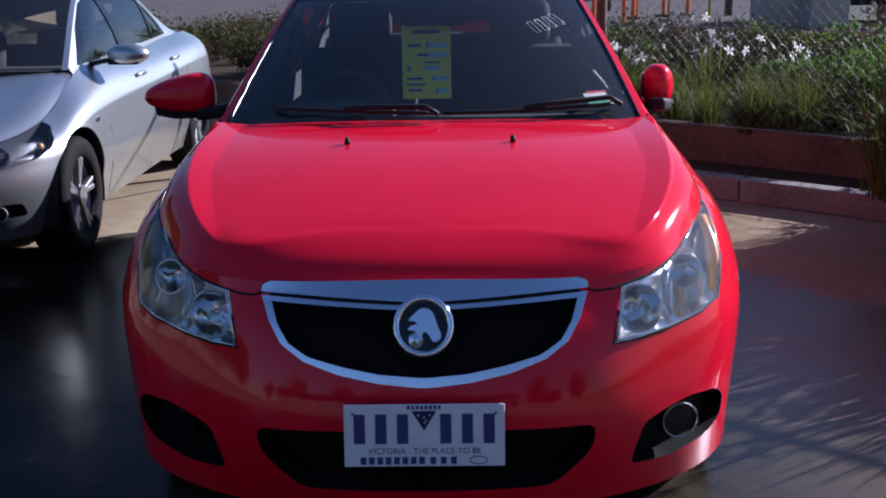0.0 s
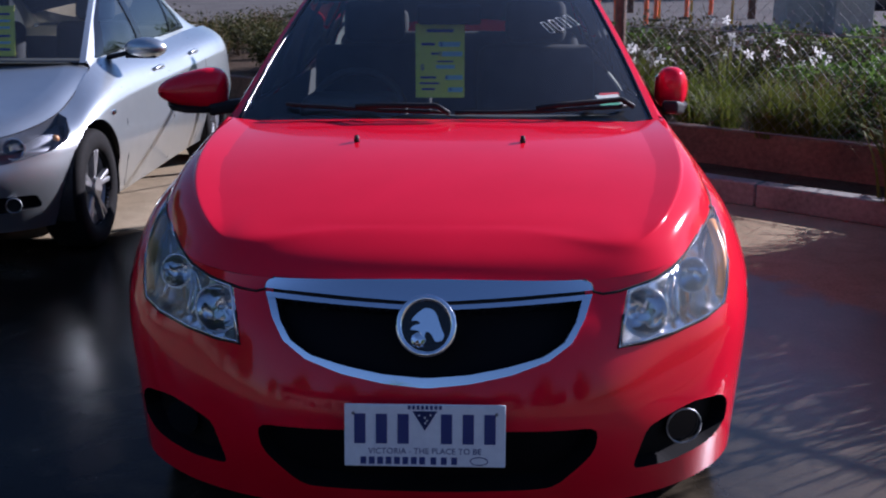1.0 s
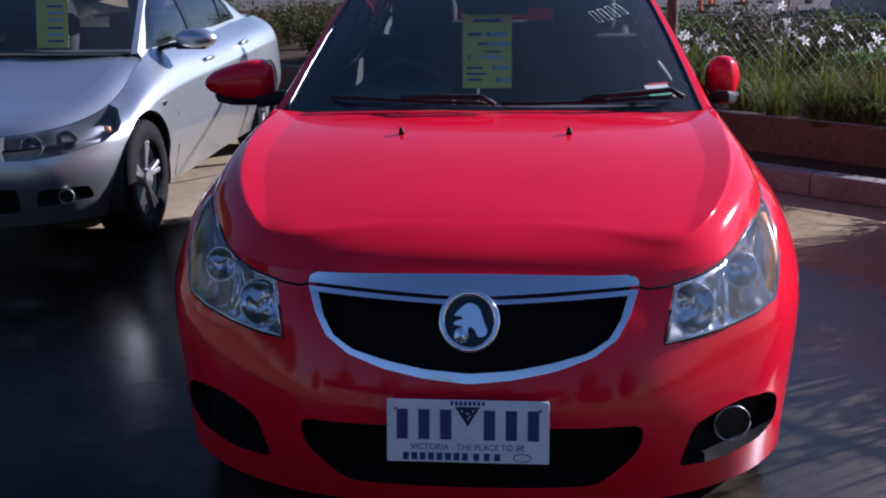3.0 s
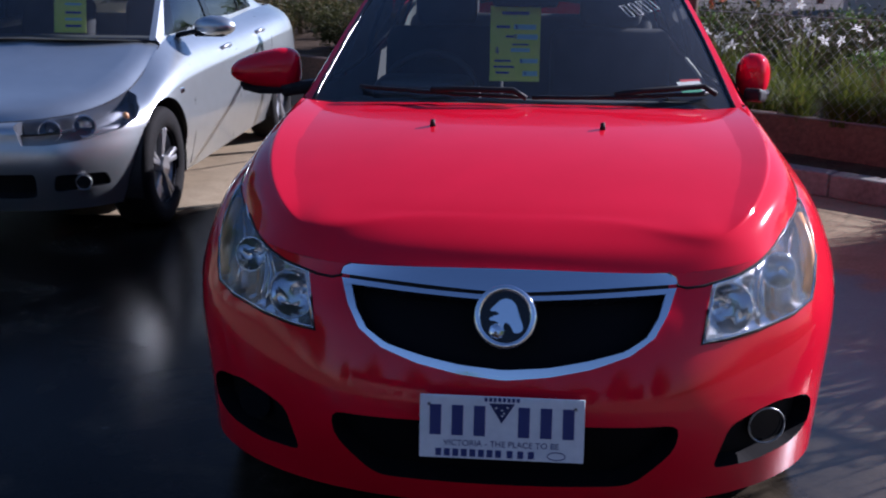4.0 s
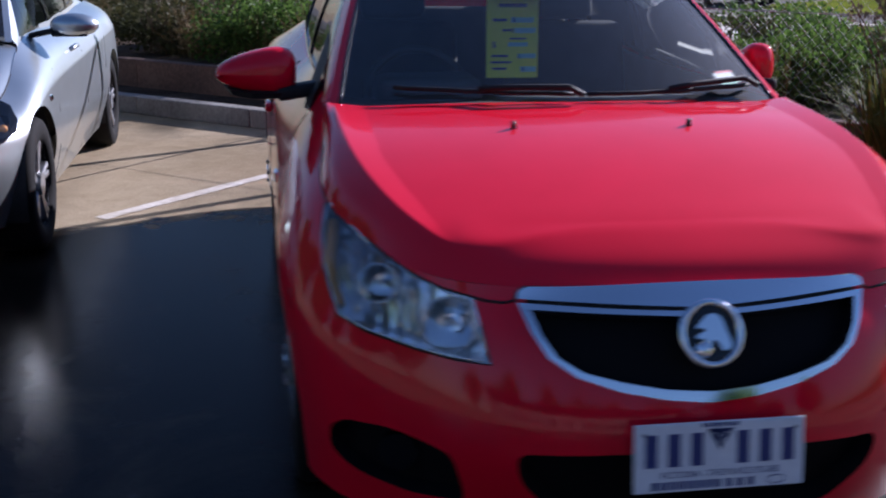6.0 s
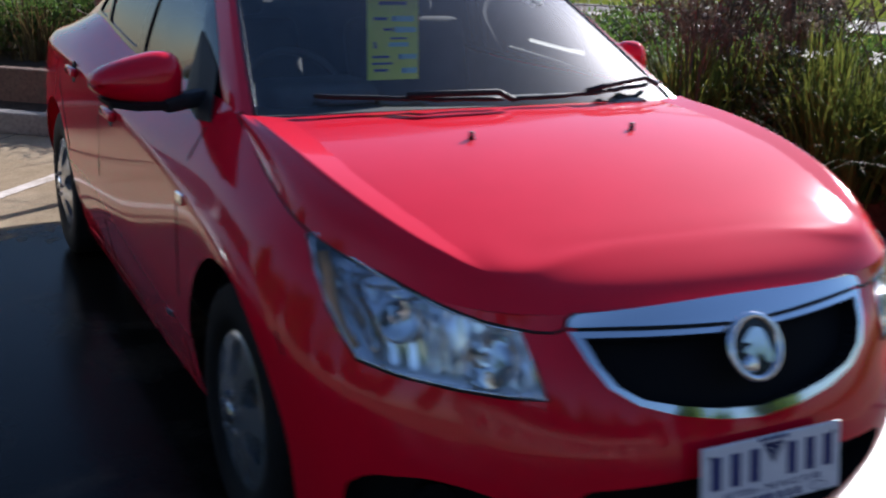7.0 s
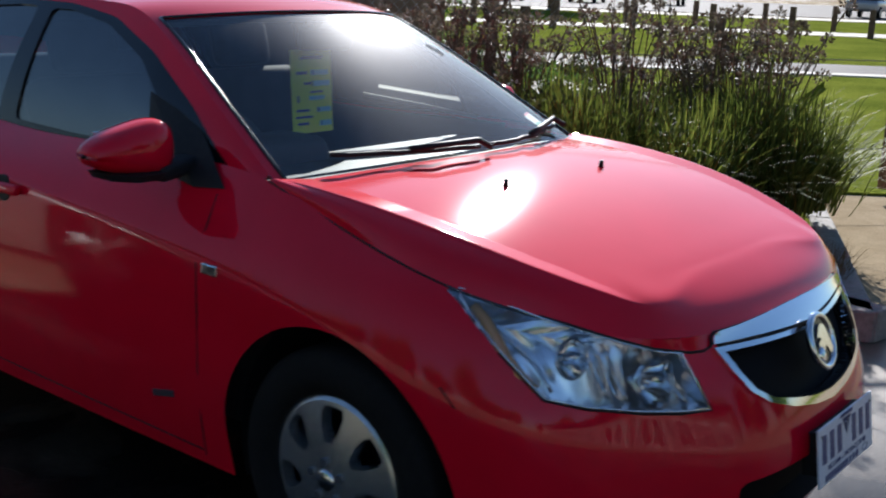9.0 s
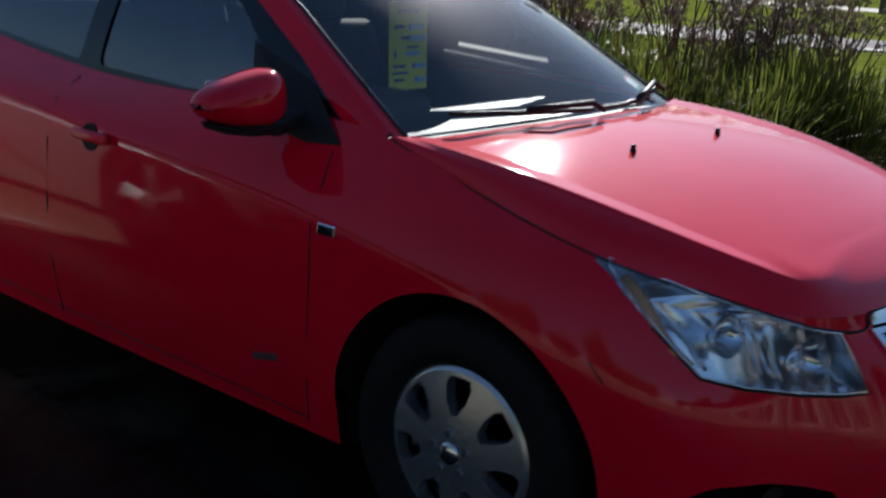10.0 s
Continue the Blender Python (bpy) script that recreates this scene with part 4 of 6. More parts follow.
v, f = tube([wheel_at @ Vector((0.185 * math.cos(a), 0.185 * math.sin(a), 0)) for a in np.linspace(0, 2 * math.pi, 36, endpoint=False)], 0.015, 8, True)
steering = mesh_object("steering_wheel", v, f, DASH, red_car, "dark steering wheel")
part("spoke", boxed((0.34, 0.05, 0.03), wheel_at, 0.01), DASH, steering)
part("boss", cylinder(bmesh.new(), 0.065, 0.05, wheel_at, 20), DASH, steering)
part("inner_mirror", boxed((0.24, 0.03, 0.075), pose(0, 2.20, 1.318, 6), 0.014, 3), BLACK, red_car, "black inner mirror", smooth=True)
card_at = pose(-0.035, 2.225, 1.145, 86)
price_card = part("price_card", boxed((0.185, 0.275, 0.002), card_at), CARD, red_car, "yellow handwritten price card hung behind the windscreen")
for x, y, w, h, c in ((0.0, 0.112, 0.10, 0.012, INK), (-0.045, 0.062, 0.05, 0.010, INK), (0.035, 0.062, 0.08, 0.018, CARD_BLUE), (-0.02, 0.027, 0.03, 0.008, INK), (0.045, 0.026, 0.075, 0.018, CARD_BLUE),
                      (0.02, -0.002, 0.06, 0.006, INK), (0.02, -0.022, 0.07, 0.014, CARD_BLUE), (-0.045, -0.062, 0.06, 0.008, INK), (0.052, -0.062, 0.065, 0.016, CARD_BLUE),
                      (-0.04, -0.084, 0.075, 0.007, INK), (-0.045, -0.106, 0.05, 0.008, INK), (0.058, -0.108, 0.055, 0.018, CARD_BLUE)):
    part("card_bar", boxed((w, h, 0.001), card_at @ Matrix.Translation((x, y, 0.0018))), c, price_card)
for x, y, size in ((0.005, 0.062, 0.022), (-0.0, 0.027, 0.022), (-0.066, -0.024, 0.030), (0.025, -0.062, 0.022), (0.040, -0.108, 0.018)):
    lettering("$", size, INK, price_card, card_at @ Matrix.Translation((x, y, 0.0028)), "price_mark")
for x, z, w, h, c, name in ((0.553, 1.066, 0.088, 0.050, PAPER, "registration_label"), (0.553, 1.080, 0.075, 0.012, LABEL_RED, "label_stripe"), (0.553, 1.052, 0.075, 0.012, LABEL_GREEN, "label_stripe")):
    p, n = on_screen(x, z, -0.004 + (0.0015 if "stripe" in name else 0))
    part(name, boxed((w, h, 0.001), facing(p, n)), c, red_car)
for k in range(4):
    p, n = on_screen(0.358 + 0.03 * k, 1.283 + 0.007 * k, -0.003)
    m = facing(p, n) @ pose(0, 0, 0, 0, 0, 12)
    ring = [m @ Vector(q) for q in ((-0.010, -0.035, 0), (0.010, -0.035, 0), (0.010, 0.035, 0), (-0.010, 0.035, 0))]
    v, f = tube(ring, 0.0016, 5, True)
    mesh_object("screen_mark", v, f, PAPER, red_car, "white outlined mark on the windscreen")


# ---- ground, kerb and bed ----
def yard_material():
    """Worn concrete: blotches, fine grain, stains, damp patches that shine, and shade painted in by the cars."""
    m = shader("yard_concrete", (0.3, 0.25, 0.19), 0.6)
    n, l, b = m.node_tree.nodes, m.node_tree.links, m.node_tree.nodes["Principled BSDF"]
    at = n.new("ShaderNodeTexCoord")

    def noise_at(scale, detail=5, rough=0.6, distort=0.0):
        t = n.new("ShaderNodeTexNoise")
        t.inputs["Scale"].default_value, t.inputs["Detail"].default_value, t.inputs["Roughness"].default_value, t.inputs["Distortion"].default_value = scale, detail, rough, distort
        l.new(at.outputs["Object"], t.inputs["Vector"])
        return t.outputs["Fac"]

    def ramp_of(value, stops):
        r = n.new("ShaderNodeValToRGB")
        r.color_ramp.elements[0].position, r.color_ramp.elements[1].position = stops[0][0], stops[-1][0]
        r.color_ramp.elements[0].color, r.color_ramp.elements[1].color = (*stops[0][1], 1), (*stops[-1][1], 1)
        l.new(value, r.inputs[0])
        return r.outputs[0]

    def blend(kind, fac, a, c):
        x = n.new("ShaderNodeMix")
        x.data_type, x.blend_type = "RGBA", kind
        if isinstance(fac, float):
            x.inputs[0].default_value = fac
        else:
            l.new(fac, x.inputs[0])
        l.new(a, x.inputs[6])
        l.new(c, x.inputs[7])
        return x.outputs[2]

    # damp stretch of the yard in front of the cars, blackened to deepen their shade
    across, near, gap, patch_edge = n.new("ShaderNodeSeparateXYZ"), n.new("ShaderNodeCombineXYZ"), n.new("ShaderNodeVectorMath"), n.new("ShaderNodeMath")
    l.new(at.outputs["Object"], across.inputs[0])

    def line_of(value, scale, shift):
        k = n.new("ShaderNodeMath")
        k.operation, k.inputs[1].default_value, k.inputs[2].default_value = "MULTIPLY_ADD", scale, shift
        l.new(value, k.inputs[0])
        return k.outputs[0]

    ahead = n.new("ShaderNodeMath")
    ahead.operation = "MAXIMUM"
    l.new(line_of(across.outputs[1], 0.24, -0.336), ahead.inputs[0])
    # runs on unseen behind the camera to darken what the bumpers mirror
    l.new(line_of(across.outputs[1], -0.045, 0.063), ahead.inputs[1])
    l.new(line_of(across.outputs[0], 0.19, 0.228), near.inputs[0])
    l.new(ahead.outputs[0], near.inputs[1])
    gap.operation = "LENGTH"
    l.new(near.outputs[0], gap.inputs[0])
    patch_edge.operation = "MULTIPLY_ADD"
    patch_edge.inputs[1].default_value = 0.55
    l.new(noise_at(0.8, 6, 0.6, 0.4), patch_edge.inputs[0])
    l.new(gap.outputs["Value"], patch_edge.inputs[2])
    shade_patch = ramp_of(patch_edge.outputs[0], ((0.97, (1, 1, 1)), (1.14, (0, 0, 0))))
    right_fade = n.new("ShaderNodeMapRange")
    right_fade.inputs[1].default_value, right_fade.inputs[2].default_value, right_fade.inputs[3].default_value, right_fade.inputs[4].default_value = 0.6, 1.6, 1.0, 0.6
    l.new(across.outputs[0], right_fade.inputs[0])
    shade_patch = blend("MULTIPLY", 1.0, shade_patch, right_fade.outputs[0])
    tan = ramp_of(noise_at(0.55, 6), ((0.35, (0.335, 0.262, 0.165)), (0.65, (0.46, 0.375, 0.255))))
    grain = ramp_of(noise_at(70, 3, 0.7), ((0.3, (0.62, 0.62, 0.62)), (0.7, (1.0, 1.0, 1.0))))
    spots = ramp_of(noise_at(6.5, 6, 0.7, 0.6), ((0.30, (0.80, 0.79, 0.77)), (0.62, (1.0, 1.0, 1.0))))
    damp_shade = ramp_of(noise_at(0.42, 5, 0.55, 0.8), ((0.56, (0, 0, 0)), (0.74, (0.6, 0.6, 0.6))))
    color = blend("MULTIPLY", 1.0, blend("MULTIPLY", 0.9, tan, grain), spots)
    damp_shade = blend("LIGHTEN", 1.0, damp_shade, shade_patch)
    damp_shade = blend("MULTIPLY", 1.0, damp_shade, ramp_of(noise_at(1.6, 5, 0.6, 0.5), ((0.25, (0.82, 0.82, 0.82)), (0.5, (1, 1, 1)))))
    # near-black factor: damp concrete with the cars' shade painted into the colour
    wet_shade = blend("MULTIPLY", 1.0, color, ramp_of(noise_at(3.0), ((0.4, (0.024, 0.024, 0.030)), (0.6, (0.038, 0.038, 0.046)))))
    l.new(blend("MIX", damp_shade, color, wet_shade), b.inputs["Base Color"])
    gloss = n.new("ShaderNodeMapRange")
    gloss.inputs[3].default_value, gloss.inputs[4].default_value = 0.70, 0.22
    l.new(damp_shade, gloss.inputs[0])
    l.new(gloss.outputs[0], b.inputs["Roughness"])
    shine, film = n.new("ShaderNodeMapRange"), n.new("ShaderNodeMath")
    shine.inputs[1].default_value, shine.inputs[2].default_value, shine.inputs[3].default_value, shine.inputs[4].default_value = 0.3, 1.5, 0.040, 0.8
    l.new(across.outputs[0], shine.inputs[0])
    film.operation = "MULTIPLY"
    l.new(shine.outputs[0], film.inputs[0])
    l.new(damp_shade, film.inputs[1])
    l.new(film.outputs[0], b.inputs["Specular IOR Level"])
    relief = n.new("ShaderNodeBump")
    relief.inputs["Strength"].default_value, relief.inputs["Distance"].default_value = 0.22, 0.003
    l.new(noise_at(38, 4, 0.7), relief.inputs["Height"])
    l.new(relief.outputs[0], b.inputs["Normal"])
    return m


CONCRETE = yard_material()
KERB = varied(shader("kerb_concrete", (0.4, 0.37, 0.32), 0.85), 3, (0.13, 0.118, 0.105), (0.26, 0.245, 0.22), 12, 0.5, None, 0.004)
SOIL = varied(shader("dark_soil", (0.06, 0.04, 0.03), 0.95, 0.0, Specular_IOR_Level=0.1), 3, (0.035, 0.024, 0.016), (0.10, 0.07, 0.045), 10, 0.9, None, 0.03)
TIMBER = varied(shader("old_timber", (0.09, 0.05, 0.035), 0.9), 2.5, (0.075, 0.042, 0.028), (0.19, 0.11, 0.07), 14, 0.7, None, 0.006)
LAWN = varied(shader("lawn_grass", (0.1, 0.16, 0.03), 0.9, 0.0, Specular_IOR_Level=0.0), 0.6, (0.085, 0.11, 0.016), (0.17, 0.19, 0.03), 30, 0.8, None, 0.05)
ROAD = varied(shader("asphalt", (0.06, 0.06, 0.06), 0.85, 0.0, Specular_IOR_Level=0.1), 0.8, (0.07, 0.065, 0.06), (0.13, 0.12, 0.11), 20, 0.4, None, 0.01)
PATHWAY = varied(shader("pale_path", (0.5, 0.46, 0.4), 0.85, 0.0, Specular_IOR_Level=0.1), 0.8, (0.42, 0.38, 0.32), (0.56, 0.52, 0.45), 15)
LINE_PAINT = varied(shader("worn_white_paint", (0.6, 0.56, 0.48), 0.7), 7, (0.36, 0.30, 0.22), (0.66, 0.61, 0.53), 5)
WIRE = shader("galvanised_wire", (0.28, 0.28, 0.28), 0.5, 0.6)
PIPE = varied(shader("galvanised_pipe", (0.4, 0.4, 0.4), 0.5, 0.7), 4, (0.28, 0.28, 0.28), (0.45, 0.45, 0.45))
ORANGE = shader("orange_plastic", (0.85, 0.14, 0.03), 0.5)
YELLOW = shader("yellow_paint", (0.7, 0.45, 0.05), 0.5)
BLOCK = varied(shader("pale_block", (0.4, 0.37, 0.33), 0.85), 2, (0.34, 0.31, 0.28), (0.46, 0.43, 0.39), 10, 0.3)
BROWN = varied(shader("brown_board", (0.18, 0.10, 0.06), 0.8), 2, (0.15, 0.085, 0.05), (0.22, 0.13, 0.08))

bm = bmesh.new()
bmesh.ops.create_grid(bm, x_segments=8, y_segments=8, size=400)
tagged(part("ground", bm, CONCRETE), "tan concrete yard reaching into the distance, wet and shade-darkened by the cars", "ground", kind="structure")

ALONG, AWAY = Vector((0.770, -0.638, 0)), Vector((0.638, 0.770, 0))
FOOT = Vector((0, 6.38, 0))


def bed_at(a, b, z=0.0):
    """A place in the garden bed: a along the kerb, b behind it."""
    return FOOT + a * ALONG + b * AWAY + Vector((0, 0, z))


def slab(name, corners, z0, z1, material, label, category, bevel=0.0):
    bm = bmesh.new()
    low = [bm.verts.new((c[0], c[1], z0)) for c in corners]
    face = bm.faces.new(low)
    up = bmesh.ops.extrude_face_region(bm, geom=[face])
    bmesh.ops.translate(bm, verts=[g for g in up["geom"] if isinstance(g, bmesh.types.BMVert)], vec=(0, 0, z1 - z0))
    if bevel:
        bmesh.ops.bevel(bm, geom=[e for e in bm.edges if all(abs(v.co.z - z1) < 1e-5 for v in e.verts)], offset=bevel, segments=2, affect="EDGES")
    return tagged(part(name, bm, material), label, category, kind="structure")


CORNER, TIP, FAR = Vector((2.78, 4.08, 0)), Vector((2.28, 0.98, 0)), Vector((9.0, 4.2, 0))


def kerb_run(a, b, count, name, width, z1, material, inset, label):
    way = (b - a).normalized()
    side = Vector((-way.y, way.x, 0))
    run = tagged(new(name), label, "kerb", kind="structure")
    step = (b - a).length / count
    for k in range(count):
        p, q = a + way * (step * k + 0.004), a + way * (step * (k + 1) - 0.004)
        bm = bmesh.new()
        jig = random.uniform(-0.006, 0.006)
        mid = (p + q) / 2 + side * (inset + width / 2 + jig)
        box(bm, (step - 0.008, width, z1), Matrix.Translation((mid.x, mid.y, z1 / 2)) @ pose(0, 0, 0, 0, 0, math.degrees(math.atan2(way.y, way.x))), 0.012, 2)
        part("kerb_stone" if "kerb" in name else "sleeper", bm, material, run)


START = bed_at(-16, 0)
for n, (a, b, c) in enumerate(((START, CORNER, 16), (CORNER, TIP, 3), (TIP, FAR, 7))):
    kerb_run(a, b, c, "kerb", 0.14, 0.15, KERB, 0.0, "pale concrete kerb along the garden bed")
kerb_run(bed_at(-16, 0.0), bed_at(3.35, 0.0), 9, "sleeper_edge", 0.12, 0.37, TIMBER, 0.60, "dark timber sleepers holding the garden bed")
soil = [bed_at(-16, 0.13), CORNER + Vector((0.10, 0.13, 0)), TIP + Vector((0.14, 0.14, 0)), FAR + Vector((-0.05, 0.13, 0)), Vector((11, 9, 0)), bed_at(1, 8), bed_at(-16, 7)]
slab("bed_soil", soil, 0.0, 0.12, SOIL, "dark soil of the garden bed", "soil")
slab("bed_mound", [bed_at(-16, 0.70), bed_at(3.3, 0.70), Vector((2.95, 3.6, 0)), Vector((2.75, 1.9, 0)), Vector((6.5, 5.0, 0)), Vector((8, 8, 0)), bed_at(1, 7), bed_at(-16, 6.5)], 0.1, 0.34, SOIL, "raised dark soil under the plants", "soil")

# painted bay line and the yard's joints
def stripe(name, a, b, w, material, label):
    a, b = Vector((*a, 0)), Vector((*b, 0))
    way = (b - a).normalized()
    side = Vector((-way.y, way.x, 0)) * w / 2
    n, verts = 40, []
    for k in range(n + 1):
        p = a.lerp(b, k / n)
        for s in (-1, 1):
            verts.append(p + side * s * random.uniform(0.82, 1.1) + Vector((0, 0, 0.004)))
    tagged(mesh_object(name, verts, [(2 * k, 2 * k + 1, 2 * k + 3, 2 * k + 2) for k in range(n)], material), label, "ground marking", kind="structure")


stripe("bay_line", (-0.30, 6.02), (-1.78, 4.37), 0.09, LINE_PAINT, "worn white bay line painted on the concrete")
stripe("joint", (-0.75, 7.0), (-3.6, 3.6), 0.012, SEAM, "dark joint in the concrete")

# beyond the bed
VIEW, ACROSS, EYE9 = Vector((0.783, 0.622, 0)), Vector((0.622, -0.783, 0)), Vector((-2.66, -0.46, 0))
def band(name, d0, d1, z, material, label, category, left=-70, right=70):
    c = [EYE9 + VIEW * d + ACROSS * s for d, s in ((d0, left), (d0, right), (d1, right), (d1, left))]
    slab(name, c, 0.0, z, material, label, category)
band("lawn", 8.5, 60, 0.02, LAWN, "short green lawn beyond the yard", "lawn", -10, 70)
slab("verge", [TIP + Vector((0.15, 0.14, 0)), FAR + Vector((0, 0.15, 0)), Vector((15, 6.0, 0)), Vector((10, 12, 0)), Vector((4.6, 4.2, 0)), Vector((3.2, 2.2, 0))], 0.0, 0.130, LAWN, "sunlit grass verge behind the kerb", "lawn")
band("path", 20.8, 23.4, 0.032, ROAD, "grey path across the lawn", "path", -10, 70)
band("path_edge", 20.3, 20.8, 0.045, PATHWAY, "pale edge of the path", "path", -10, 70)
band("path", 38.0, 41.0, 0.032, PATHWAY, "pale path across the lawn", "path", -16, 70)
band("path", 56.0, 60.0, 0.034, PATHWAY, "pale path across the lawn", "path", -16, 70)
band("road", 62, 110, 0.03, ROAD, "grey road in the distance", "road", -60, 90)
slab("road", [Vector((-30, 22, 0)), Vector((14, 17, 0)), Vector((30, 60, 0)), Vector((-30, 80, 0))], 0.0, 0.016, ROAD, "grey road behind the garden bed", "road")

# ---- fence ----
fence = thing("chain_link_fence", Matrix.Translation(bed_at(0, 0.46)), "galvanised chain-link fence along the garden bed", "fence")
inv = fence.matrix_world.inverted()
F0, F1, FMESH, TOP = -0.55, 7.23, 5.2, 1.80
local = lambda a, z: inv @ bed_at(a, 0.46, z)
for a in (F0, 1.05, 4.14, 7.23):
    v, f = tube([local(a, 0.1), local(a, TOP + 0.03)], 0.038, 10)
    mesh_object("post", v, f, TIMBER, fence, "dark timber post")
for z, r in ((TOP, 0.019),):
    v, f = tube([local(F0, z), local(F1, z)], r, 10)
    mesh_object("rail", v, f, PIPE, fence)
for z in (0.40, 1.05):
    v, f = tube([local(F0, z), local(F1, z)], 0.0035, 5)
    mesh_object("wire", v, f, WIRE, fence)
verts, faces = [], []
pitch, rise = 0.075, 0.075
count = int((FMESH - F0) / pitch)
for k in range(-20, count):
    for s in (1, -1):
        a = F0 + k * pitch
        pts = []
        z0 = 0.40
        steps = int((TOP - z0) / rise)
        lean = [(a + s * j * pitch, z0 + j * rise) for j in range(steps + 1)]
        lean = [(p, z) for p, z in lean if F0 <= p <= FMESH]
        if len(lean) < 2:
            continue
        ends = [local(p, z) + Vector((0, 0, 0)) + AWAY * (0.002 * s) for p, z in (lean[0], lean[-1])]
        v, f = tube(ends, 0.0011, 4)
        faces += [tuple(i + len(verts) for i in q) for q in f]
        verts += v
tagged(mesh_object("mesh", verts, faces, WIRE, fence, "diamond wire mesh"), kind="stuff")


# ---- plants ----
def leaf_material(name, dark, light, through_share=0.35):
    m = shader(name, light, 0.6, 0.0, Specular_IOR_Level=0.12)
    t = m.node_tree
    n, l, b = t.nodes, t.links, t.nodes["Principled BSDF"]
    isle, ramp = n.new("ShaderNodeNewGeometry"), n.new("ShaderNodeValToRGB")
    ramp.color_ramp.elements[0].color, ramp.color_ramp.elements[1].color = (*dark, 1), (*light, 1)
    l.new(isle.outputs["Random Per Island"], ramp.inputs[0])
    l.new(ramp.outputs[0], b.inputs["Base Color"])
    glow, mix = n.new("ShaderNodeBsdfTranslucent"), n.new("ShaderNodeMixShader")
    l.new(ramp.outputs[0], glow.inputs[0])
    mix.inputs[0].default_value = through_share
    l.new(b.outputs[0], mix.inputs[1])
    l.new(glow.outputs[0], mix.inputs[2])
    l.new(mix.outputs[0], n["Material Output"].inputs[0])
    return m


GREEN = leaf_material("shrub_leaves", (0.022, 0.050, 0.010), (0.13, 0.22, 0.04), 0.42)
STRAP = leaf_material("strap_leaves", (0.05, 0.07, 0.012), (0.17, 0.20, 0.035), 0.42)
OLIVE = leaf_material("olive_leaves", (0.028, 0.034, 0.013), (0.085, 0.085, 0.028), 0.25)
DRY = leaf_material("dry_grass", (0.07, 0.048, 0.02), (0.20, 0.14, 0.055), 0.25)
TWIG = varied(shader("brown_stems", (0.10, 0.07, 0.04), 0.9), 6, (0.06, 0.04, 0.025), (0.14, 0.10, 0.06))
PETAL = leaf_material("white_petals", (0.74, 0.73, 0.68), (0.85, 0.84, 0.80), 0.5)
SEED = leaf_material("dry_seed_heads", (0.08, 0.06, 0.04), (0.22, 0.18, 0.13), 0.2)
rng = np.random.default_rng(7)


def blades(count, length, width, lean, spread, seed):
    """Curved tapering blades from one tuft."""
    r = np.random.default_rng(seed)
    verts, faces = [], []
    for _ in range(count):
        a, tilt, tall = r.uniform(0, 2 * math.pi), abs(r.normal(0, lean)), length * r.uniform(0.55, 1.1)
        out = np.array((math.cos(a), math.sin(a), 0))
        side = np.array((-math.sin(a + r.normal(0, 0.5)), math.cos(a), 0)) * width * r.uniform(0.6, 1.2)
        base = out * r.uniform(0, spread) + np.array((r.normal(0, spread * 0.4), r.normal(0, spread * 0.4), 0))
        o = len(verts)
        for k, q in enumerate((0, 0.3, 0.6, 0.85)):
            p = base + out * tall * (tilt * q * 0.5 + tilt * q * q * 0.7) + np.array((0, 0, tall * (q - 0.35 * tilt * q * q)))
            verts += [p - side * (1 - q * 0.7), p + side * (1 - q * 0.7)]
        verts.append(base + out * tall * tilt * 1.2 + np.array((0, 0, tall * (1 - 0.42 * tilt))))
        faces += [(o, o + 1, o + 3, o + 2), (o + 2, o + 3, o + 5, o + 4), (o + 4, o + 5, o + 7, o + 6), (o + 6, o + 7, o + 8)]
    return verts, faces


def leaves(count, size, radius, height, seed, hollow=0.45):
    """Folded small leaves through an uneven mound."""
    r = np.random.default_rng(seed)
    lumps = [(r.uniform(-0.6, 0.6) * radius, r.uniform(-0.6, 0.6) * radius, r.uniform(0.35, 0.75) * height, r.uniform(0.35, 0.62)) for _ in range(9)]
    verts, faces = [], []
    for _ in range(count):
        cx, cy, cz, s = lumps[r.integers(len(lumps))]
        d = r.normal(0, 1, 3)
        d /= np.linalg.norm(d)
        p = np.array((cx, cy, cz)) + d * np.array((radius * s, radius * s, height * s * 0.8)) * r.uniform(hollow, 1.05)
        p[2] = max(p[2], 0.02)
        u = d * 0.5 + r.normal(0, 0.6, 3)
        u /= np.linalg.norm(u)
        w = np.cross(u, r.normal(0, 1, 3))
        w /= np.linalg.norm(w) + 1e-9
        k = size * r.uniform(0.6, 1.3)
        o = len(verts)
        verts += [p, p + u * k * 0.5 + w * k * 0.24, p + u * k, p + u * k * 0.5 - w * k * 0.24]
        faces += [(o, o + 1, o + 2), (o, o + 2, o + 3)]
    return verts, faces


def stems(count, height, lean, seed, r0=0.003):
    r = np.random.default_rng(seed)
    verts, faces, tips = [], [], []
    for _ in range(count):
        a, t, h = r.uniform(0, 2 * math.pi), abs(r.normal(0, lean)), height * r.uniform(0.65, 1.1)
        line = [Vector((math.cos(a) * h * t * q * q, math.sin(a) * h * t * q * q, h * q)) + Vector((math.cos(a), math.sin(a), 0)) * 0.05 for q in (0, 0.35, 0.7, 1.0)]
        v, f = tube(line, r0, 4)
        faces += [tuple(i + len(verts) for i in q) for q in f]
        verts += v
        tips.append(line)
    return verts, faces, tips


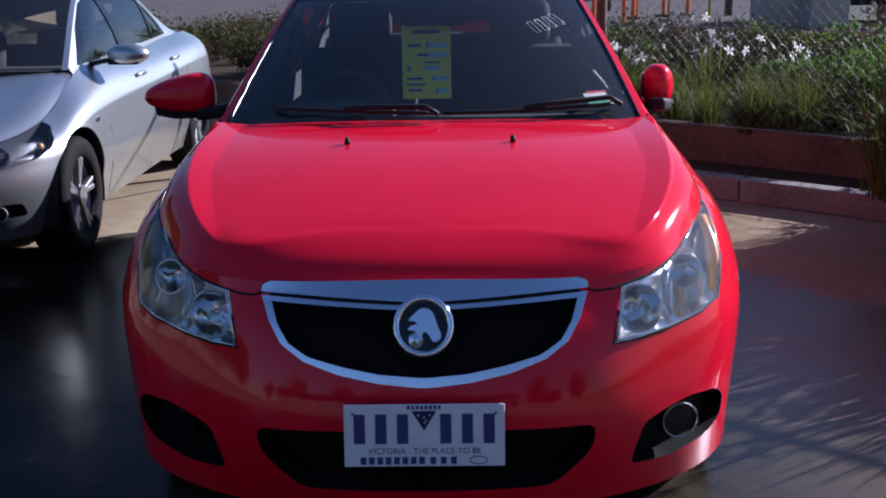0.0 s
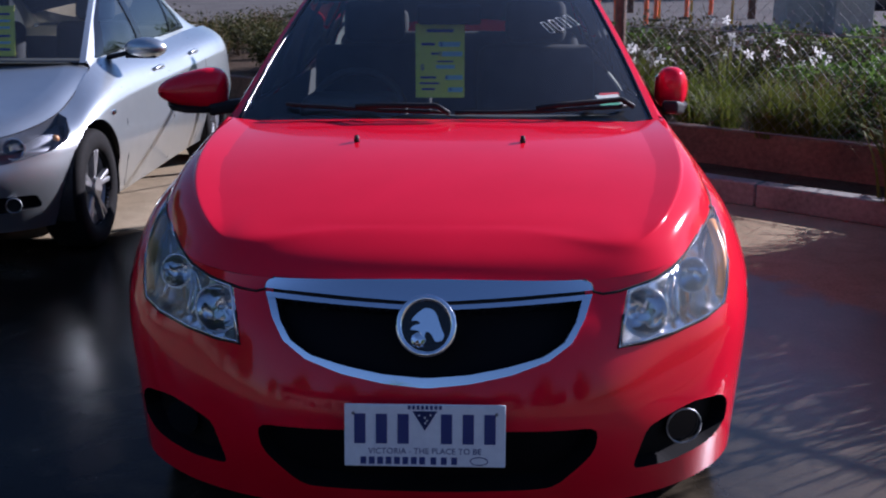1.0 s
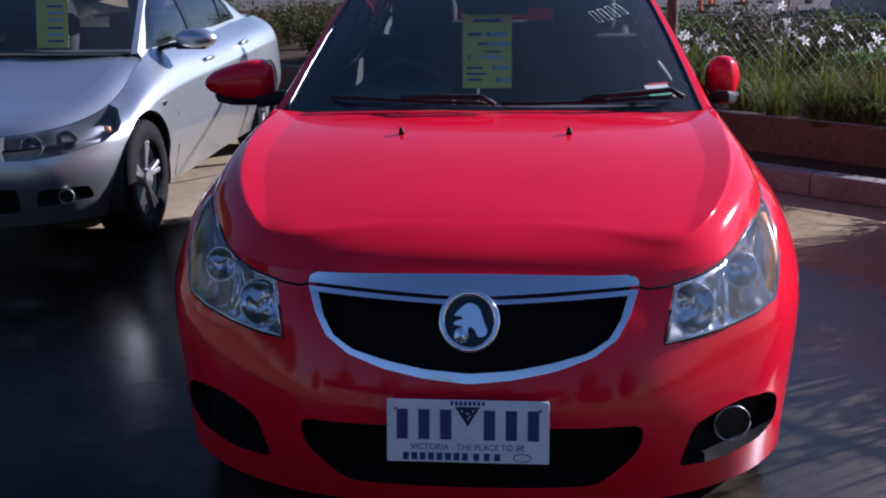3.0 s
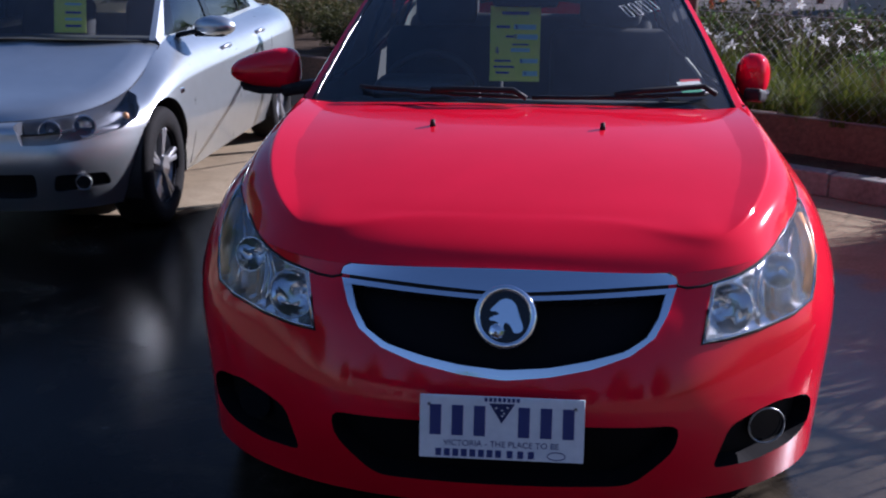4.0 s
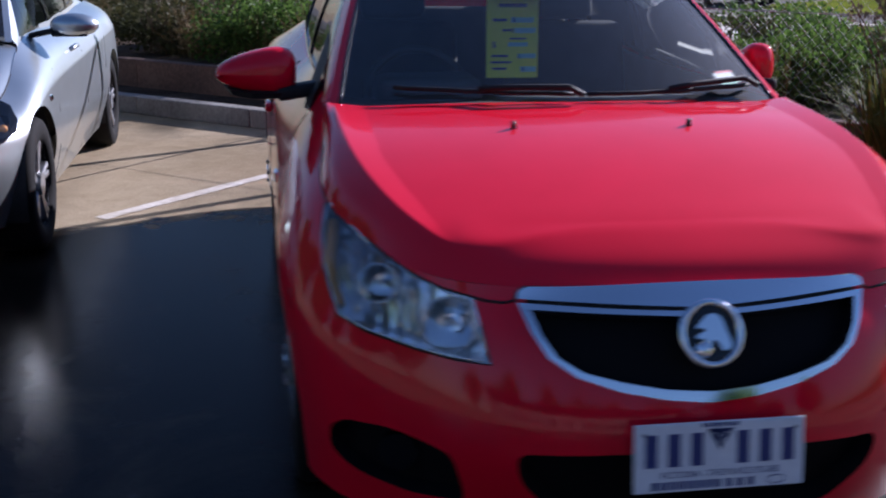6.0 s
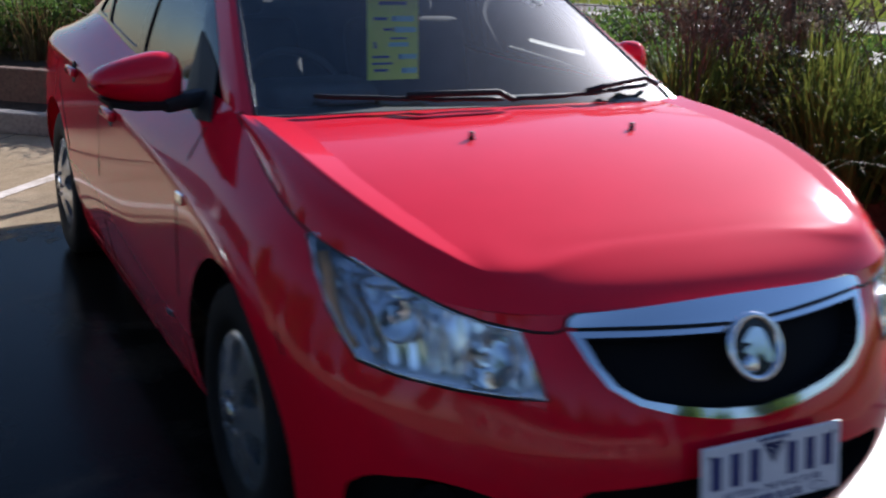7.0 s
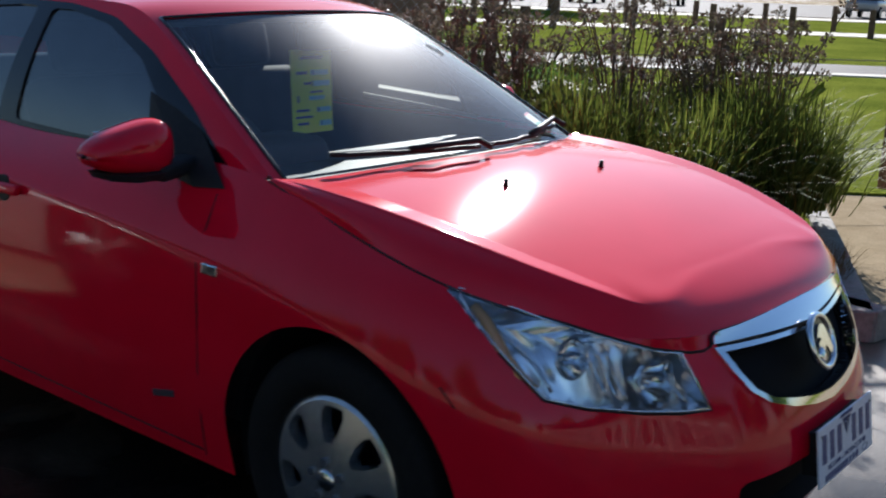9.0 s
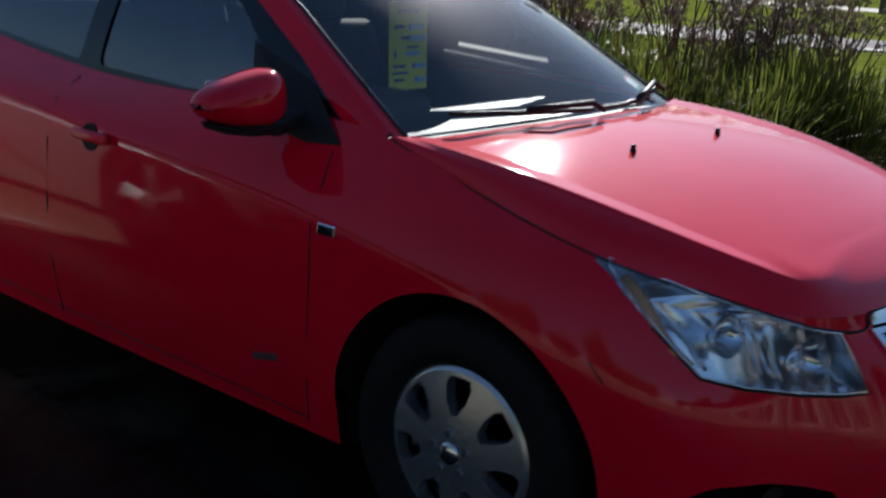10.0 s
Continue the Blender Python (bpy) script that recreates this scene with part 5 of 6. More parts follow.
def flower_mesh(tips, per, size, seed):
    r = np.random.default_rng(seed)
    verts, faces = [], []
    for line in tips:
        for _ in range(per):
            q = r.uniform(0.55, 1.0)
            p = np.array(line[2].lerp(line[3], (q - 0.55) / 0.45)) + r.normal(0, 0.025, 3)
            up = r.normal(0, 1, 3)
            up /= np.linalg.norm(up)
            e1 = np.cross(up, (0.3, 0.5, 0.8))
            e1 /= np.linalg.norm(e1)
            e2 = np.cross(up, e1)
            for k in range(5):
                a = 2 * math.pi * k / 5 + r.normal(0, 0.15)
                d, s = e1 * math.cos(a) + e2 * math.sin(a), -e1 * math.sin(a) + e2 * math.cos(a)
                z = size * r.uniform(0.8, 1.2)
                o = len(verts)
                verts += [p, p + d * z * 0.55 + s * z * 0.22 + up * z * 0.2, p + d * z + up * z * 0.15, p + d * z * 0.55 - s * z * 0.22 + up * z * 0.2]
                faces += [(o, o + 1, o + 2), (o, o + 2, o + 3)]
    return verts, faces


def umbels(tips, r0, seed):
    r = np.random.default_rng(seed)
    verts, faces = [], []
    for line in tips:
        c, rad = np.array(line[3]), r0 * r.uniform(0.7, 1.15)
        for _ in range(46):
            d = r.normal(0, 1, 3)
            d[2] = d[2] * 0.8 + 0.25
            d /= np.linalg.norm(d)
            w = np.cross(d, r.normal(0, 1, 3))
            w /= np.linalg.norm(w)
            k = rad * r.uniform(0.75, 1.1)
            o = len(verts)
            verts += [c, c + d * k * 0.72 + w * 0.0025, c + d * k * 0.72 + w * 0.010, c + d * k * 1.1, c + d * k * 0.72 - w * 0.010]
            faces += [(o, o + 1, o + 3), (o + 1, o + 2, o + 3), (o + 1, o + 3, o + 4)]
    return verts, faces


def plant(name, label, category, pieces, group):
    p = thing(name, Matrix.Translation((0, 0, 0.34)), label, category, group)
    for piece, (v, f), material in pieces:
        tagged(mesh_object(piece, v, f, material, p, smooth=False), kind="stuff")
    return p


made = {}
for k in range(3):
    made["shrub%d" % k] = plant("leafy_shrub", "dense green leafy shrub in the garden bed", "shrub", [("foliage", leaves(2400, 0.05, 0.50, 0.55, 10 + k), GREEN), ("branch_work", stems(14, 0.45, 0.6, 20 + k, 0.005)[:2], TWIG)], "garden shrubs")
    made["olive%d" % k] = plant("low_shrub", "low olive-green twiggy shrub in the garden bed", "shrub", [("foliage", leaves(2200, 0.042, 0.46, 0.48, 30 + k, 0.3), OLIVE), ("branch_work", stems(16, 0.42, 0.7, 40 + k, 0.005)[:2], TWIG)], "garden shrubs")
    v, f, tips = stems(20, 0.66, 0.45, 50 + k, 0.0022)
    made["white%d" % k] = plant("flowering_plant", "wispy plant with small white flowers", "flower", [("foliage", blades(150, 0.46, 0.006, 0.55, 0.10, 60 + k), STRAP), ("stem_tuft", (v, f), TWIG), ("blossom", flower_mesh(tips[::3], 1, 0.046, 70 + k), PETAL)], "white flowering plants")
    made["grass%d" % k] = plant("grass_tuft", "tuft of long arching strap leaves", "grass", [("foliage", blades(260, 0.62, 0.0075, 0.50, 0.14, 80 + k), STRAP)], "grass tufts")
    made["dry%d" % k] = plant("dry_grass_tuft", "tuft of dry straw-coloured grass", "grass", [("foliage", blades(230, 0.55, 0.004, 0.6, 0.16, 90 + k), DRY)], "dry grass tufts")
    v, f, tips = stems(11, 0.92, 0.20, 100 + k, 0.0045)
    made["seed%d" % k] = plant("seed_head_plant", "strap-leaved plant with round dry seed heads", "flower", [("foliage", blades(240, 0.60, 0.011, 0.45, 0.16, 110 + k), STRAP), ("stem_tuft", (v, f), TWIG), ("seed_head", umbels(tips, 0.062, 120 + k), SEED)], "seed head plants")

used = set()


def put(kind, x, y, z=0.34, size=1.0):
    key = kind + str(rng.integers(3))
    m = Matrix.Translation((x, y, z)) @ Matrix.Rotation(rng.uniform(0, 6.28), 4, "Z")
    ob = made[key]
    if key in used:
        ob = copy_thing(ob, m)
    else:
        used.add(key)
        ob.matrix_world = m
    ob.scale = (size * rng.uniform(0.9, 1.1), size * rng.uniform(0.9, 1.1), size * rng.uniform(0.85, 1.15))


def sow(kind, a0, a1, b0, b1, count, size=1.0):
    for _ in range(count):
        p = bed_at(rng.uniform(a0, a1), rng.uniform(b0, b1))
        put(kind, p.x, p.y, 0.34, size)


# white flowers and tufts by the red car's far side, shrubs behind the mesh, dry growth behind the silver car
sow("white", 0.7, 2.0, 1.1, 2.2, 4, 1.0)
sow("grass", 0.6, 2.3, 0.8, 1.0, 5, 0.75)
sow("grass", 1.5, 2.6, 0.66, 0.8, 5, 0.62)
sow("dry", 2.2, 4.6, 0.9, 1.6, 6, 0.9)
sow("shrub", 1.7, 5.0, 1.0, 2.2, 16, 0.80)
sow("olive", -0.5, 6.0, 1.4, 4.5, 26, 1.05)
sow("dry", 0.5, 5.5, 2.0, 4.6, 9, 1.0)
sow("shrub", -0.8, 5.0, 2.4, 5.0, 10, 1.0)
sow("dry", -9.0, -1.0, 1.1, 3.6, 34, 1.0)
sow("olive", -10.0, 0.3, 1.15, 4.6, 40, 1.05)
sow("shrub", -3.0, 0.8, 1.2, 2.2, 9, 1.0)
sow("white", -0.2, 1.2, 0.7, 2.2, 4)
for _ in range(26):
    p = Vector((3.3, 2.9, 0)) + ALONG * rng.uniform(-1.3, 1.1) + AWAY * rng.uniform(-0.35, 1.0)
    put("seed", p.x, p.y, 0.30)
for _ in range(9):
    p = Vector((3.2, 2.4, 0)) + ALONG * rng.uniform(-1.0, 1.3) + AWAY * rng.uniform(-0.4, 0.3)
    put("grass", p.x, p.y, 0.28, 1.2)
for _ in range(14):
    p = Vector((3.0, 3.4, 0)) + ALONG * rng.uniform(-0.6, 1.8) + AWAY * rng.uniform(-0.2, 1.6)
    put("olive", p.x, p.y, 0.28, 1.1)
for _ in range(2):
    p = Vector((3.3, 3.4, 0)) + ALONG * rng.uniform(-0.6, 0.8) + AWAY * rng.uniform(-0.2, 0.6)
    put("white", p.x, p.y, 0.3, 1.15)
for _ in range(10):
    p = TIP + Vector((0.30, 0.30, 0)) + VIEW * rng.uniform(0.0, 1.6) + ACROSS * rng.uniform(-0.35, 0.05)
    put("grass" if rng.uniform() < 0.4 else "dry", p.x, p.y, 0.12, 0.45)

# ---- distant things ----
def far_car(m, paint, label):
    c = thing("distant_car", m, label, "car", "cars in the distance")
    bm = boxed((1.8, 4.4, 0.62), pose(0, 0, 0.68), 0.16, 3)
    part("body", bm, paint, c, smooth=True)
    part("cabin", boxed((1.6, 2.5, 0.62), pose(0, 0.3, 1.25), 0.22, 3), GLOSS_BLACK, c, smooth=True)
    part("roof", boxed((1.45, 1.9, 0.06), pose(0, 0.35, 1.575), 0.025), paint, c, smooth=True)
    for x in (-0.82, 0.82):
        for y in (-1.35, 1.35):
            part("wheel", cylinder(bmesh.new(), 0.34, 0.2, pose(x, y, 0.34, 0, 90, 0), 20), RUBBER, c)
            part("rim", cylinder(bmesh.new(), 0.2, 0.02, pose(x * 1.13, y, 0.34, 0, 90, 0), 16), ALLOY, c)


NAVY = shader("dark_car_paint", (0.02, 0.022, 0.03), 0.3, 0.0, Coat_Weight=1.0)
GREYCAR = shader("grey_car_paint", (0.25, 0.26, 0.28), 0.35, 0.5, Coat_Weight=1.0)
WHITECAR = shader("white_car_paint", (0.7, 0.7, 0.7), 0.35, 0.0, Coat_Weight=1.0)
far_car(pose(9.2, 23.5, 0.016, 0, 0, 82), NAVY, "dark off-road car parked across the road")
for d, s, paint in ((66, 24, GREYCAR), (74, 3, WHITECAR), (78, 9, GREYCAR), (80, 15, NAVY), (72, -6, WHITECAR)):
    p = EYE9 + VIEW * d + ACROSS * s
    far_car(pose(p.x, p.y, 0.03, 0, 0, 30 + d), paint, "parked car far off beyond the lawn")
for x, y in ((6.6, 21.5), (7.5, 21.2)):
    tagged(part("concrete_block", boxed((0.85, 0.6, 0.8), pose(x, y, 0.42, 0, 0, 10), 0.03), BLOCK), "pale concrete block beside the road", "block", "concrete blocks")
for x, y in ((2.6, 22.6), (3.2, 24.4), (4.3, 25.6), (5.2, 26.5), (5.9, 27.0), (3.7, 23.0), (1.9, 23.6)):
    p = thing("barrier_post", Matrix.Translation((x, y, 0.016)), "orange plastic barrier post on a black foot", "post", "orange barrier posts")
    part("shaft", cylinder(bmesh.new(), 0.055, 1.35, pose(0, 0, 0.68), 14, 0.045), ORANGE, p)
    part("foot", cylinder(bmesh.new(), 0.2, 0.06, pose(0, 0, 0.03), 16), BLACK, p)
for x, y in ((3.4, 25.4), (4.9, 24.2)):
    v, f = tube([(x, y, 0.016), (x, y, 1.1), (x + 1.0, y + 0.3, 1.1), (x + 1.0, y + 0.3, 0.016)], 0.035, 8)
    tagged(mesh_object("hoop_barrier", v, f, YELLOW), "yellow bent-pipe hoop barrier", "barrier")
bollard = None
for d, step, off, tall in ((24.3, 4.2, 1.5, 0.95), (37.0, 2.6, 0.6, 0.85), (42.5, 2.6, 1.2, 0.85)):
    for k in range(-5, 9):
        p = EYE9 + VIEW * d + ACROSS * (k * step + off)
        if bollard is None:
            bollard = tagged(part("wooden_bollard", boxed((0.17, 0.17, 0.95), pose(0, 0, 0.475), 0.02), TIMBER), "short dark wooden bollard on the lawn", "bollard", "lawn bollards")
            bollard.matrix_world = Matrix.Translation((p.x, p.y, 0.0))
        else:
            copy_thing(bollard, Matrix.Translation((p.x, p.y, 0.0)))
tagged(part("brown_board", boxed((1.5, 0.08, 1.5), pose(8.6, 9.6, 0.85, 0, 0, -38), 0.01), BROWN), "brown board standing behind the garden", "board")


def tree(seed):
    """A tree of ten metres."""
    t = thing("tree", Matrix(), "dark leafy tree beyond the yard; the unseen ones are added to block low sky", "tree", "trees in the distance")
    v, f = tube([(0, 0, 0), (0.12, 0.05, 3.0), (0.0, 0.2, 6.5)], 0.22, 8)
    mesh_object("trunk", v, f, TWIG, t)
    for k in range(5):
        a = 1.3 * k
        v, f = tube([(0.05, 0.1, 2.4 + 0.5 * k), (1.2 * math.cos(a), 1.2 * math.sin(a), 4.2 + 0.6 * k), (2.4 * math.cos(a), 2.4 * math.sin(a), 5.6 + 0.6 * k)], 0.08, 6)
        mesh_object("limb", v, f, TWIG, t)
    v, f = leaves(5200, 0.55, 3.8, 9.2, seed, 0.2)
    tagged(mesh_object("crown", [q + np.array((0, 0, 0.7)) for q in v], f, GREEN, t, smooth=False), kind="stuff")
    return t


kinds = [tree(201), tree(202)]
spots = [(13.5, 14.5, 0.42), (30, 46, 0.6), (12, 44, 0.6), (22, 50, 0.7), (46, 32, 0.7), (-22, 34, 0.6), (5.5, 48, 0.6)]
# unseen rows behind the camera and on the left, added to block low sky
spots += [(-34 + 6 * k, -29 - 3 * (k % 2), 0.75 + 0.1 * (k % 3)) for k in range(12)]
spots += [(-25 - 2 * (k % 2), -12 + 5 * k, 0.8 + 0.1 * (k % 3)) for k in range(9)]
for k, (x, y, size) in enumerate(spots):
    m = pose(x, y, 0, 0, 0, 57 * k)
    if k < 2:
        kinds[k].matrix_world = m
        t = kinds[k]
    else:
        t = copy_thing(kinds[k % 2], m)
    t.scale = (size, size, size)

# the sales building behind the camera, mirrored in paint and glass
WALL = varied(shader("rendered_wall", (0.2, 0.17, 0.15), 0.85), 1.0, (0.13, 0.11, 0.095), (0.20, 0.17, 0.15), 12)
TRIM_WHITE = varied(shader("white_window_frame", (0.75, 0.75, 0.74), 0.5), 3, (0.68, 0.68, 0.66), (0.78, 0.78, 0.77), 8)
hall = thing("sales_building", Matrix.Translation((-7, -20, 0)), "dark rendered building with white-framed windows facing the yard", "building")
part("wall", boxed((26, 6, 4.2), pose(0, -3, 2.1)), WALL, hall)
part("roof", boxed((27, 7.4, 0.3), pose(0, -2.6, 4.35), 0.03), BLACK, hall)
for k in range(-4, 5):
    window = part("window_frame", boxed((1.9, 0.12, 2.5), pose(k * 2.7, 0.03, 1.45), 0.02), TRIM_WHITE, hall)
    for q in (-0.42, 0.42):
        part("pane", boxed((0.66, 0.03, 2.1), pose(k * 2.7 + q, 0.10, 1.45)), GLOSS_BLACK, window)


# ---- the silver car ----
silver_car = thing("sedan_car", Matrix(), "silver sedan with alloy wheels parked beside the red car", "car")
AT = np.array((-2.83, 3.06, 0.0))
SILVER_LINES = [
    [(0, 0.12, 0.2), (0.4, 0.15, 0.2), (0.62, 0.24, 0.2), (0.75, 0.38, 0.2), (0.8, 0.5, 0.2), (0.82, 0.77, 0.2), (0.82, 1.2, 0.19), (0.82, 2.1, 0.19), (0.82, 3, 0.19), (0.83, 3.53, 0.2), (0.8, 4, 0.25), (0.68, 4.35, 0.3), (0, 4.45, 0.3)],
    [(0, 0.02, 0.42), (0.4, 0.06, 0.42), (0.63, 0.16, 0.42), (0.79, 0.33, 0.42), (0.86, 0.5, 0.42), (0.895, 0.77, 0.44), (0.885, 1.2, 0.42), (0.885, 2.1, 0.42), (0.89, 3, 0.42), (0.9, 3.53, 0.44), (0.87, 4, 0.45), (0.75, 4.4, 0.45), (0, 4.52, 0.45)],
    [(0, 0.03, 0.55), (0.4, 0.07, 0.55), (0.64, 0.18, 0.55), (0.8, 0.35, 0.55), (0.875, 0.52, 0.56), (0.905, 0.77, 0.6), (0.895, 1.2, 0.58), (0.895, 2.1, 0.58), (0.9, 3, 0.6), (0.908, 3.53, 0.63), (0.875, 4, 0.62), (0.75, 4.38, 0.62), (0, 4.5, 0.62)],
    [(0, 0.038, 0.595), (0.4, 0.078, 0.60), (0.64, 0.19, 0.605), (0.795, 0.365, 0.61), (0.868, 0.54, 0.627), (0.892, 0.77, 0.69), (0.888, 1.2, 0.745), (0.888, 2.1, 0.775), (0.888, 3, 0.8), (0.89, 3.53, 0.815), (0.86, 4, 0.81), (0.73, 4.36, 0.8), (0, 4.48, 0.8)],
    [(0, 0.062, 0.632), (0.4, 0.112, 0.637), (0.63, 0.228, 0.648), (0.765, 0.405, 0.662), (0.825, 0.58, 0.69), (0.848, 0.77, 0.75), (0.835, 1.2, 0.84), (0.825, 2.1, 0.88), (0.82, 3, 0.9), (0.82, 3.53, 0.92), (0.79, 4, 0.92), (0.68, 4.33, 0.92), (0, 4.45, 0.93)],
    [(0, 0.13, 0.635), (0.4, 0.19, 0.645), (0.58, 0.3, 0.665), (0.68, 0.45, 0.695), (0.735, 0.6, 0.733), (0.748, 0.8, 0.79), (0.725, 1.2, 0.92), (0.72, 2.1, 0.955), (0.7, 3, 0.975), (0.68, 3.5, 0.99), (0.66, 4, 0.99), (0.58, 4.3, 0.98), (0, 4.4, 0.98)],
]
SILVER_HOOD = [
    SILVER_LINES[5][:7],
    [(0, 0.17, 0.676), (0.38, 0.225, 0.686), (0.535, 0.33, 0.707), (0.625, 0.475, 0.74), (0.672, 0.625, 0.78), (0.69, 0.825, 0.834), (0.668, 1.21, 0.94)],
    [(0, 0.22, 0.7), (0.34, 0.27, 0.708), (0.48, 0.36, 0.728), (0.56, 0.5, 0.76), (0.6, 0.65, 0.8), (0.62, 0.85, 0.855), (0.6, 1.205, 0.95)],
    [(0, 0.35, 0.73), (0.2, 0.38, 0.736), (0.3, 0.45, 0.75), (0.34, 0.58, 0.78), (0.36, 0.72, 0.817), (0.38, 0.9, 0.864), (0.38, 1.17, 0.954)],
    [(0, 0.5, 0.754), (0, 0.52, 0.757), (0, 0.56, 0.768), (0, 0.66, 0.794), (0, 0.78, 0.828), (0, 0.93, 0.874), (0, 1.12, 0.958)],
]
SILVER_ROOF = [
    (0.705, 1.20, 0.950, 1.09, 0.962), (0.63, 1.55, 1.150, 1.40, 1.178), (0.558, 1.90, 1.330, 1.75, 1.358), (0.54, 2.15, 1.375, 2.05, 1.405), (0.535, 2.50, 1.387, 2.45, 1.420),
    (0.53, 2.85, 1.370, 2.85, 1.408), (0.54, 3.15, 1.310, 3.20, 1.360), (0.57, 3.50, 1.160, 3.60, 1.190), (0.62, 3.88, 1.000, 3.98, 1.000),
]


def shifted(surface):
    return lambda u, v: surface(u, v) + AT


silver_body = Loop(SILVER_LINES, crease=(3, 4.2, 5.6, 9.4, 10.8))
silver_grid = Grid(shifted(silver_body), np.linspace(-silver_body.half, silver_body.half, 420), np.linspace(0, 1, 44))
move = lambda outline, plus: [(a + plus[0], b + plus[1]) for a, b in outline]
SILVER_LAMP = [(0.405, 0.540), (0.385, 0.600), (0.36, 0.635), (0.60, 0.73), (0.70, 0.76), (0.79, 0.72), (0.835, 0.665), (0.842, 0.625), (0.80, 0.588), (0.66, 0.553), (0.52, 0.538)]
silver_hubs = (0.77, 3.53)
for side in (1, -1):
    turned = (lambda o: o) if side > 0 else mirrored
    silver_grid.region("lamp%d" % side, move(turned(SILVER_LAMP), (AT[0], 0)), "xz")
    silver_grid.region("kidney%d" % side, move(turned(rounded([(0.03, 0.51), (0.03, 0.628), (0.26, 0.632), (0.235, 0.54), (0.15, 0.51)], 0.03)), (AT[0], 0)), "xz")
    silver_grid.region("fog%d" % side, move(turned(rounded([(0.52, 0.30), (0.54, 0.39), (0.74, 0.385), (0.75, 0.315)], 0.02)), (AT[0], 0)), "xz")
silver_grid.region("intake", move(rounded([(-0.44, 0.27), (-0.46, 0.40), (0.46, 0.40), (0.44, 0.27)], 0.03), (AT[0], 0)), "xz")
for y in silver_hubs:
    arch = [(AT[1] + y + 0.365 * math.cos(a), 0.322 + 0.365 * math.sin(a)) for a in np.linspace(0, math.pi, 36)]
    silver_grid.region("arch", arch + [(AT[1] + y - 0.37, 0.1), (AT[1] + y + 0.37, 0.1)], "yz")
silver_grid.build(0.03)
centres = np.array([silver_grid.pts[list(f)].mean(0) for f in silver_grid.faces])
for n, r in enumerate(silver_grid.regions):
    if r[0] == "arch":
        silver_grid.owner[(silver_grid.owner == n) & (np.abs(centres[:, 0] - AT[0]) < 0.6)] = -1
    else:
        silver_grid.owner[(silver_grid.owner == n) & (centres[:, 1] > AT[1] + 1.0)] = -1
silver_grid.ob("body", None, SILVER, silver_car)
silver_grid.ob("lower_intake", ["intake"], BLACK, silver_car, "", -0.05, 0.0)
for side in (1, -1):
    lamp = silver_grid.ob("headlight", ["lamp%d" % side], CLEAR_LENS, silver_car, "clear headlight with twin round lamps", 0.002)
    lamp.visible_shadow = False
    silver_grid.ob("housing", ["lamp%d" % side], LAMP_GREY, lamp, "", -0.07, 0.0)
    for cx, cy, cz, r in ((0.50, 0.19, 0.592, 0.052), (0.645, 0.27, 0.610, 0.052)):
        bowl(facing(Vector(AT) + Vector((side * cx, cy, cz)), (side * 0.3, -1, 0.05)), r, 0.05, lamp)
    p = Vector(AT) + Vector((side * 0.782, 0.47, 0.635))
    part("indicator", boxed((0.03, 0.04, 0.035), Matrix.Translation(p) @ pose(0, 0, 0, 0, 0, side * 55), 0.015), AMBER, lamp)
    silver_grid.ob("kidney_grille", ["kidney%d" % side], BLACK, silver_car, "black kidney grille", -0.03, 0.0)
    recess = silver_grid.ob("fog_recess", ["fog%d" % side], BLACK, silver_car, "", -0.03, 0.0)
    m = facing(Vector(AT) + Vector((side * 0.655, 0.19, 0.348)), (side * 0.3, -1, 0))
    part("fog_lamp", cylinder(bmesh.new(), 0.036, 0.04, m, 24), GLOSS_BLACK, recess, "round dark fog lamp")
    v, f = tube([m @ Vector((0.037 * math.cos(a), 0.037 * math.sin(a), 0.021)) for a in np.linspace(0, 2 * math.pi, 24, endpoint=False)], 0.003, 6, True)
    mesh_object("trim_ring", v, f, ALLOY, recess)

silver_hood = Hood(SILVER_HOOD, (0, 0.14, 0.27, 0.62, 1))
hood2 = Grid(shifted(silver_hood), np.linspace(-silver_hood.end, silver_hood.end, 161), np.r_[np.linspace(0, 0.27, 14), np.linspace(0.27, 1, 30)[1:]]).build(0.03)
hood2.ob("bonnet", None, SILVER, silver_car, "silver bonnet")
v, f = tube([Vector(p) for p in hood2.p(np.linspace(-silver_hood.end, silver_hood.end, 120), np.zeros(120))], 0.0035, 6)
mesh_object("panel_gap", v, f, SEAM, silver_car)
silver_rows = [(a, b + AT[1], c, d + AT[1], e) for a, b, c, d, e in SILVER_ROOF]
before = set(scene.collection.objects)
silver_top, silver_top_grid = canopy_parts(silver_rows, silver_car, SILVER, SCREEN)
us = np.linspace(0, silver_body.half, 800)
belt2 = silver_body(us, np.ones(800)) + (0, AT[1], 0)
belt2 = belt2[(belt2[:, 1] > AT[1] + 0.9) & (belt2[:, 0] > 0.5)]
rail2 = silver_top(np.ones(400), np.linspace(0, 8, 400))
S = AT[1]
PANES2 = (("front", [(S + 1.50, 0.982), (S + 2.20, 0.985), (S + 2.16, 1.345), (S + 2.05, 1.34), (S + 1.85, 1.275), (S + 1.66, 1.16)]), ("rear", [(S + 2.30, 0.988), (S + 3.02, 1.010), (S + 3.10, 1.265), (S + 2.80, 1.345), (S + 2.26, 1.352)]),
          ("quarter", [(S + 3.07, 1.015), (S + 3.36, 1.04), (S + 3.28, 1.14), (S + 3.14, 1.235)]))
FRAME2 = [(S + 1.32, 0.962), (S + 3.46, 1.010), (S + 3.38, 1.13), (S + 3.14, 1.282), (S + 2.80, 1.366), (S + 2.15, 1.368), (S + 1.84, 1.295), (S + 1.60, 1.165)]
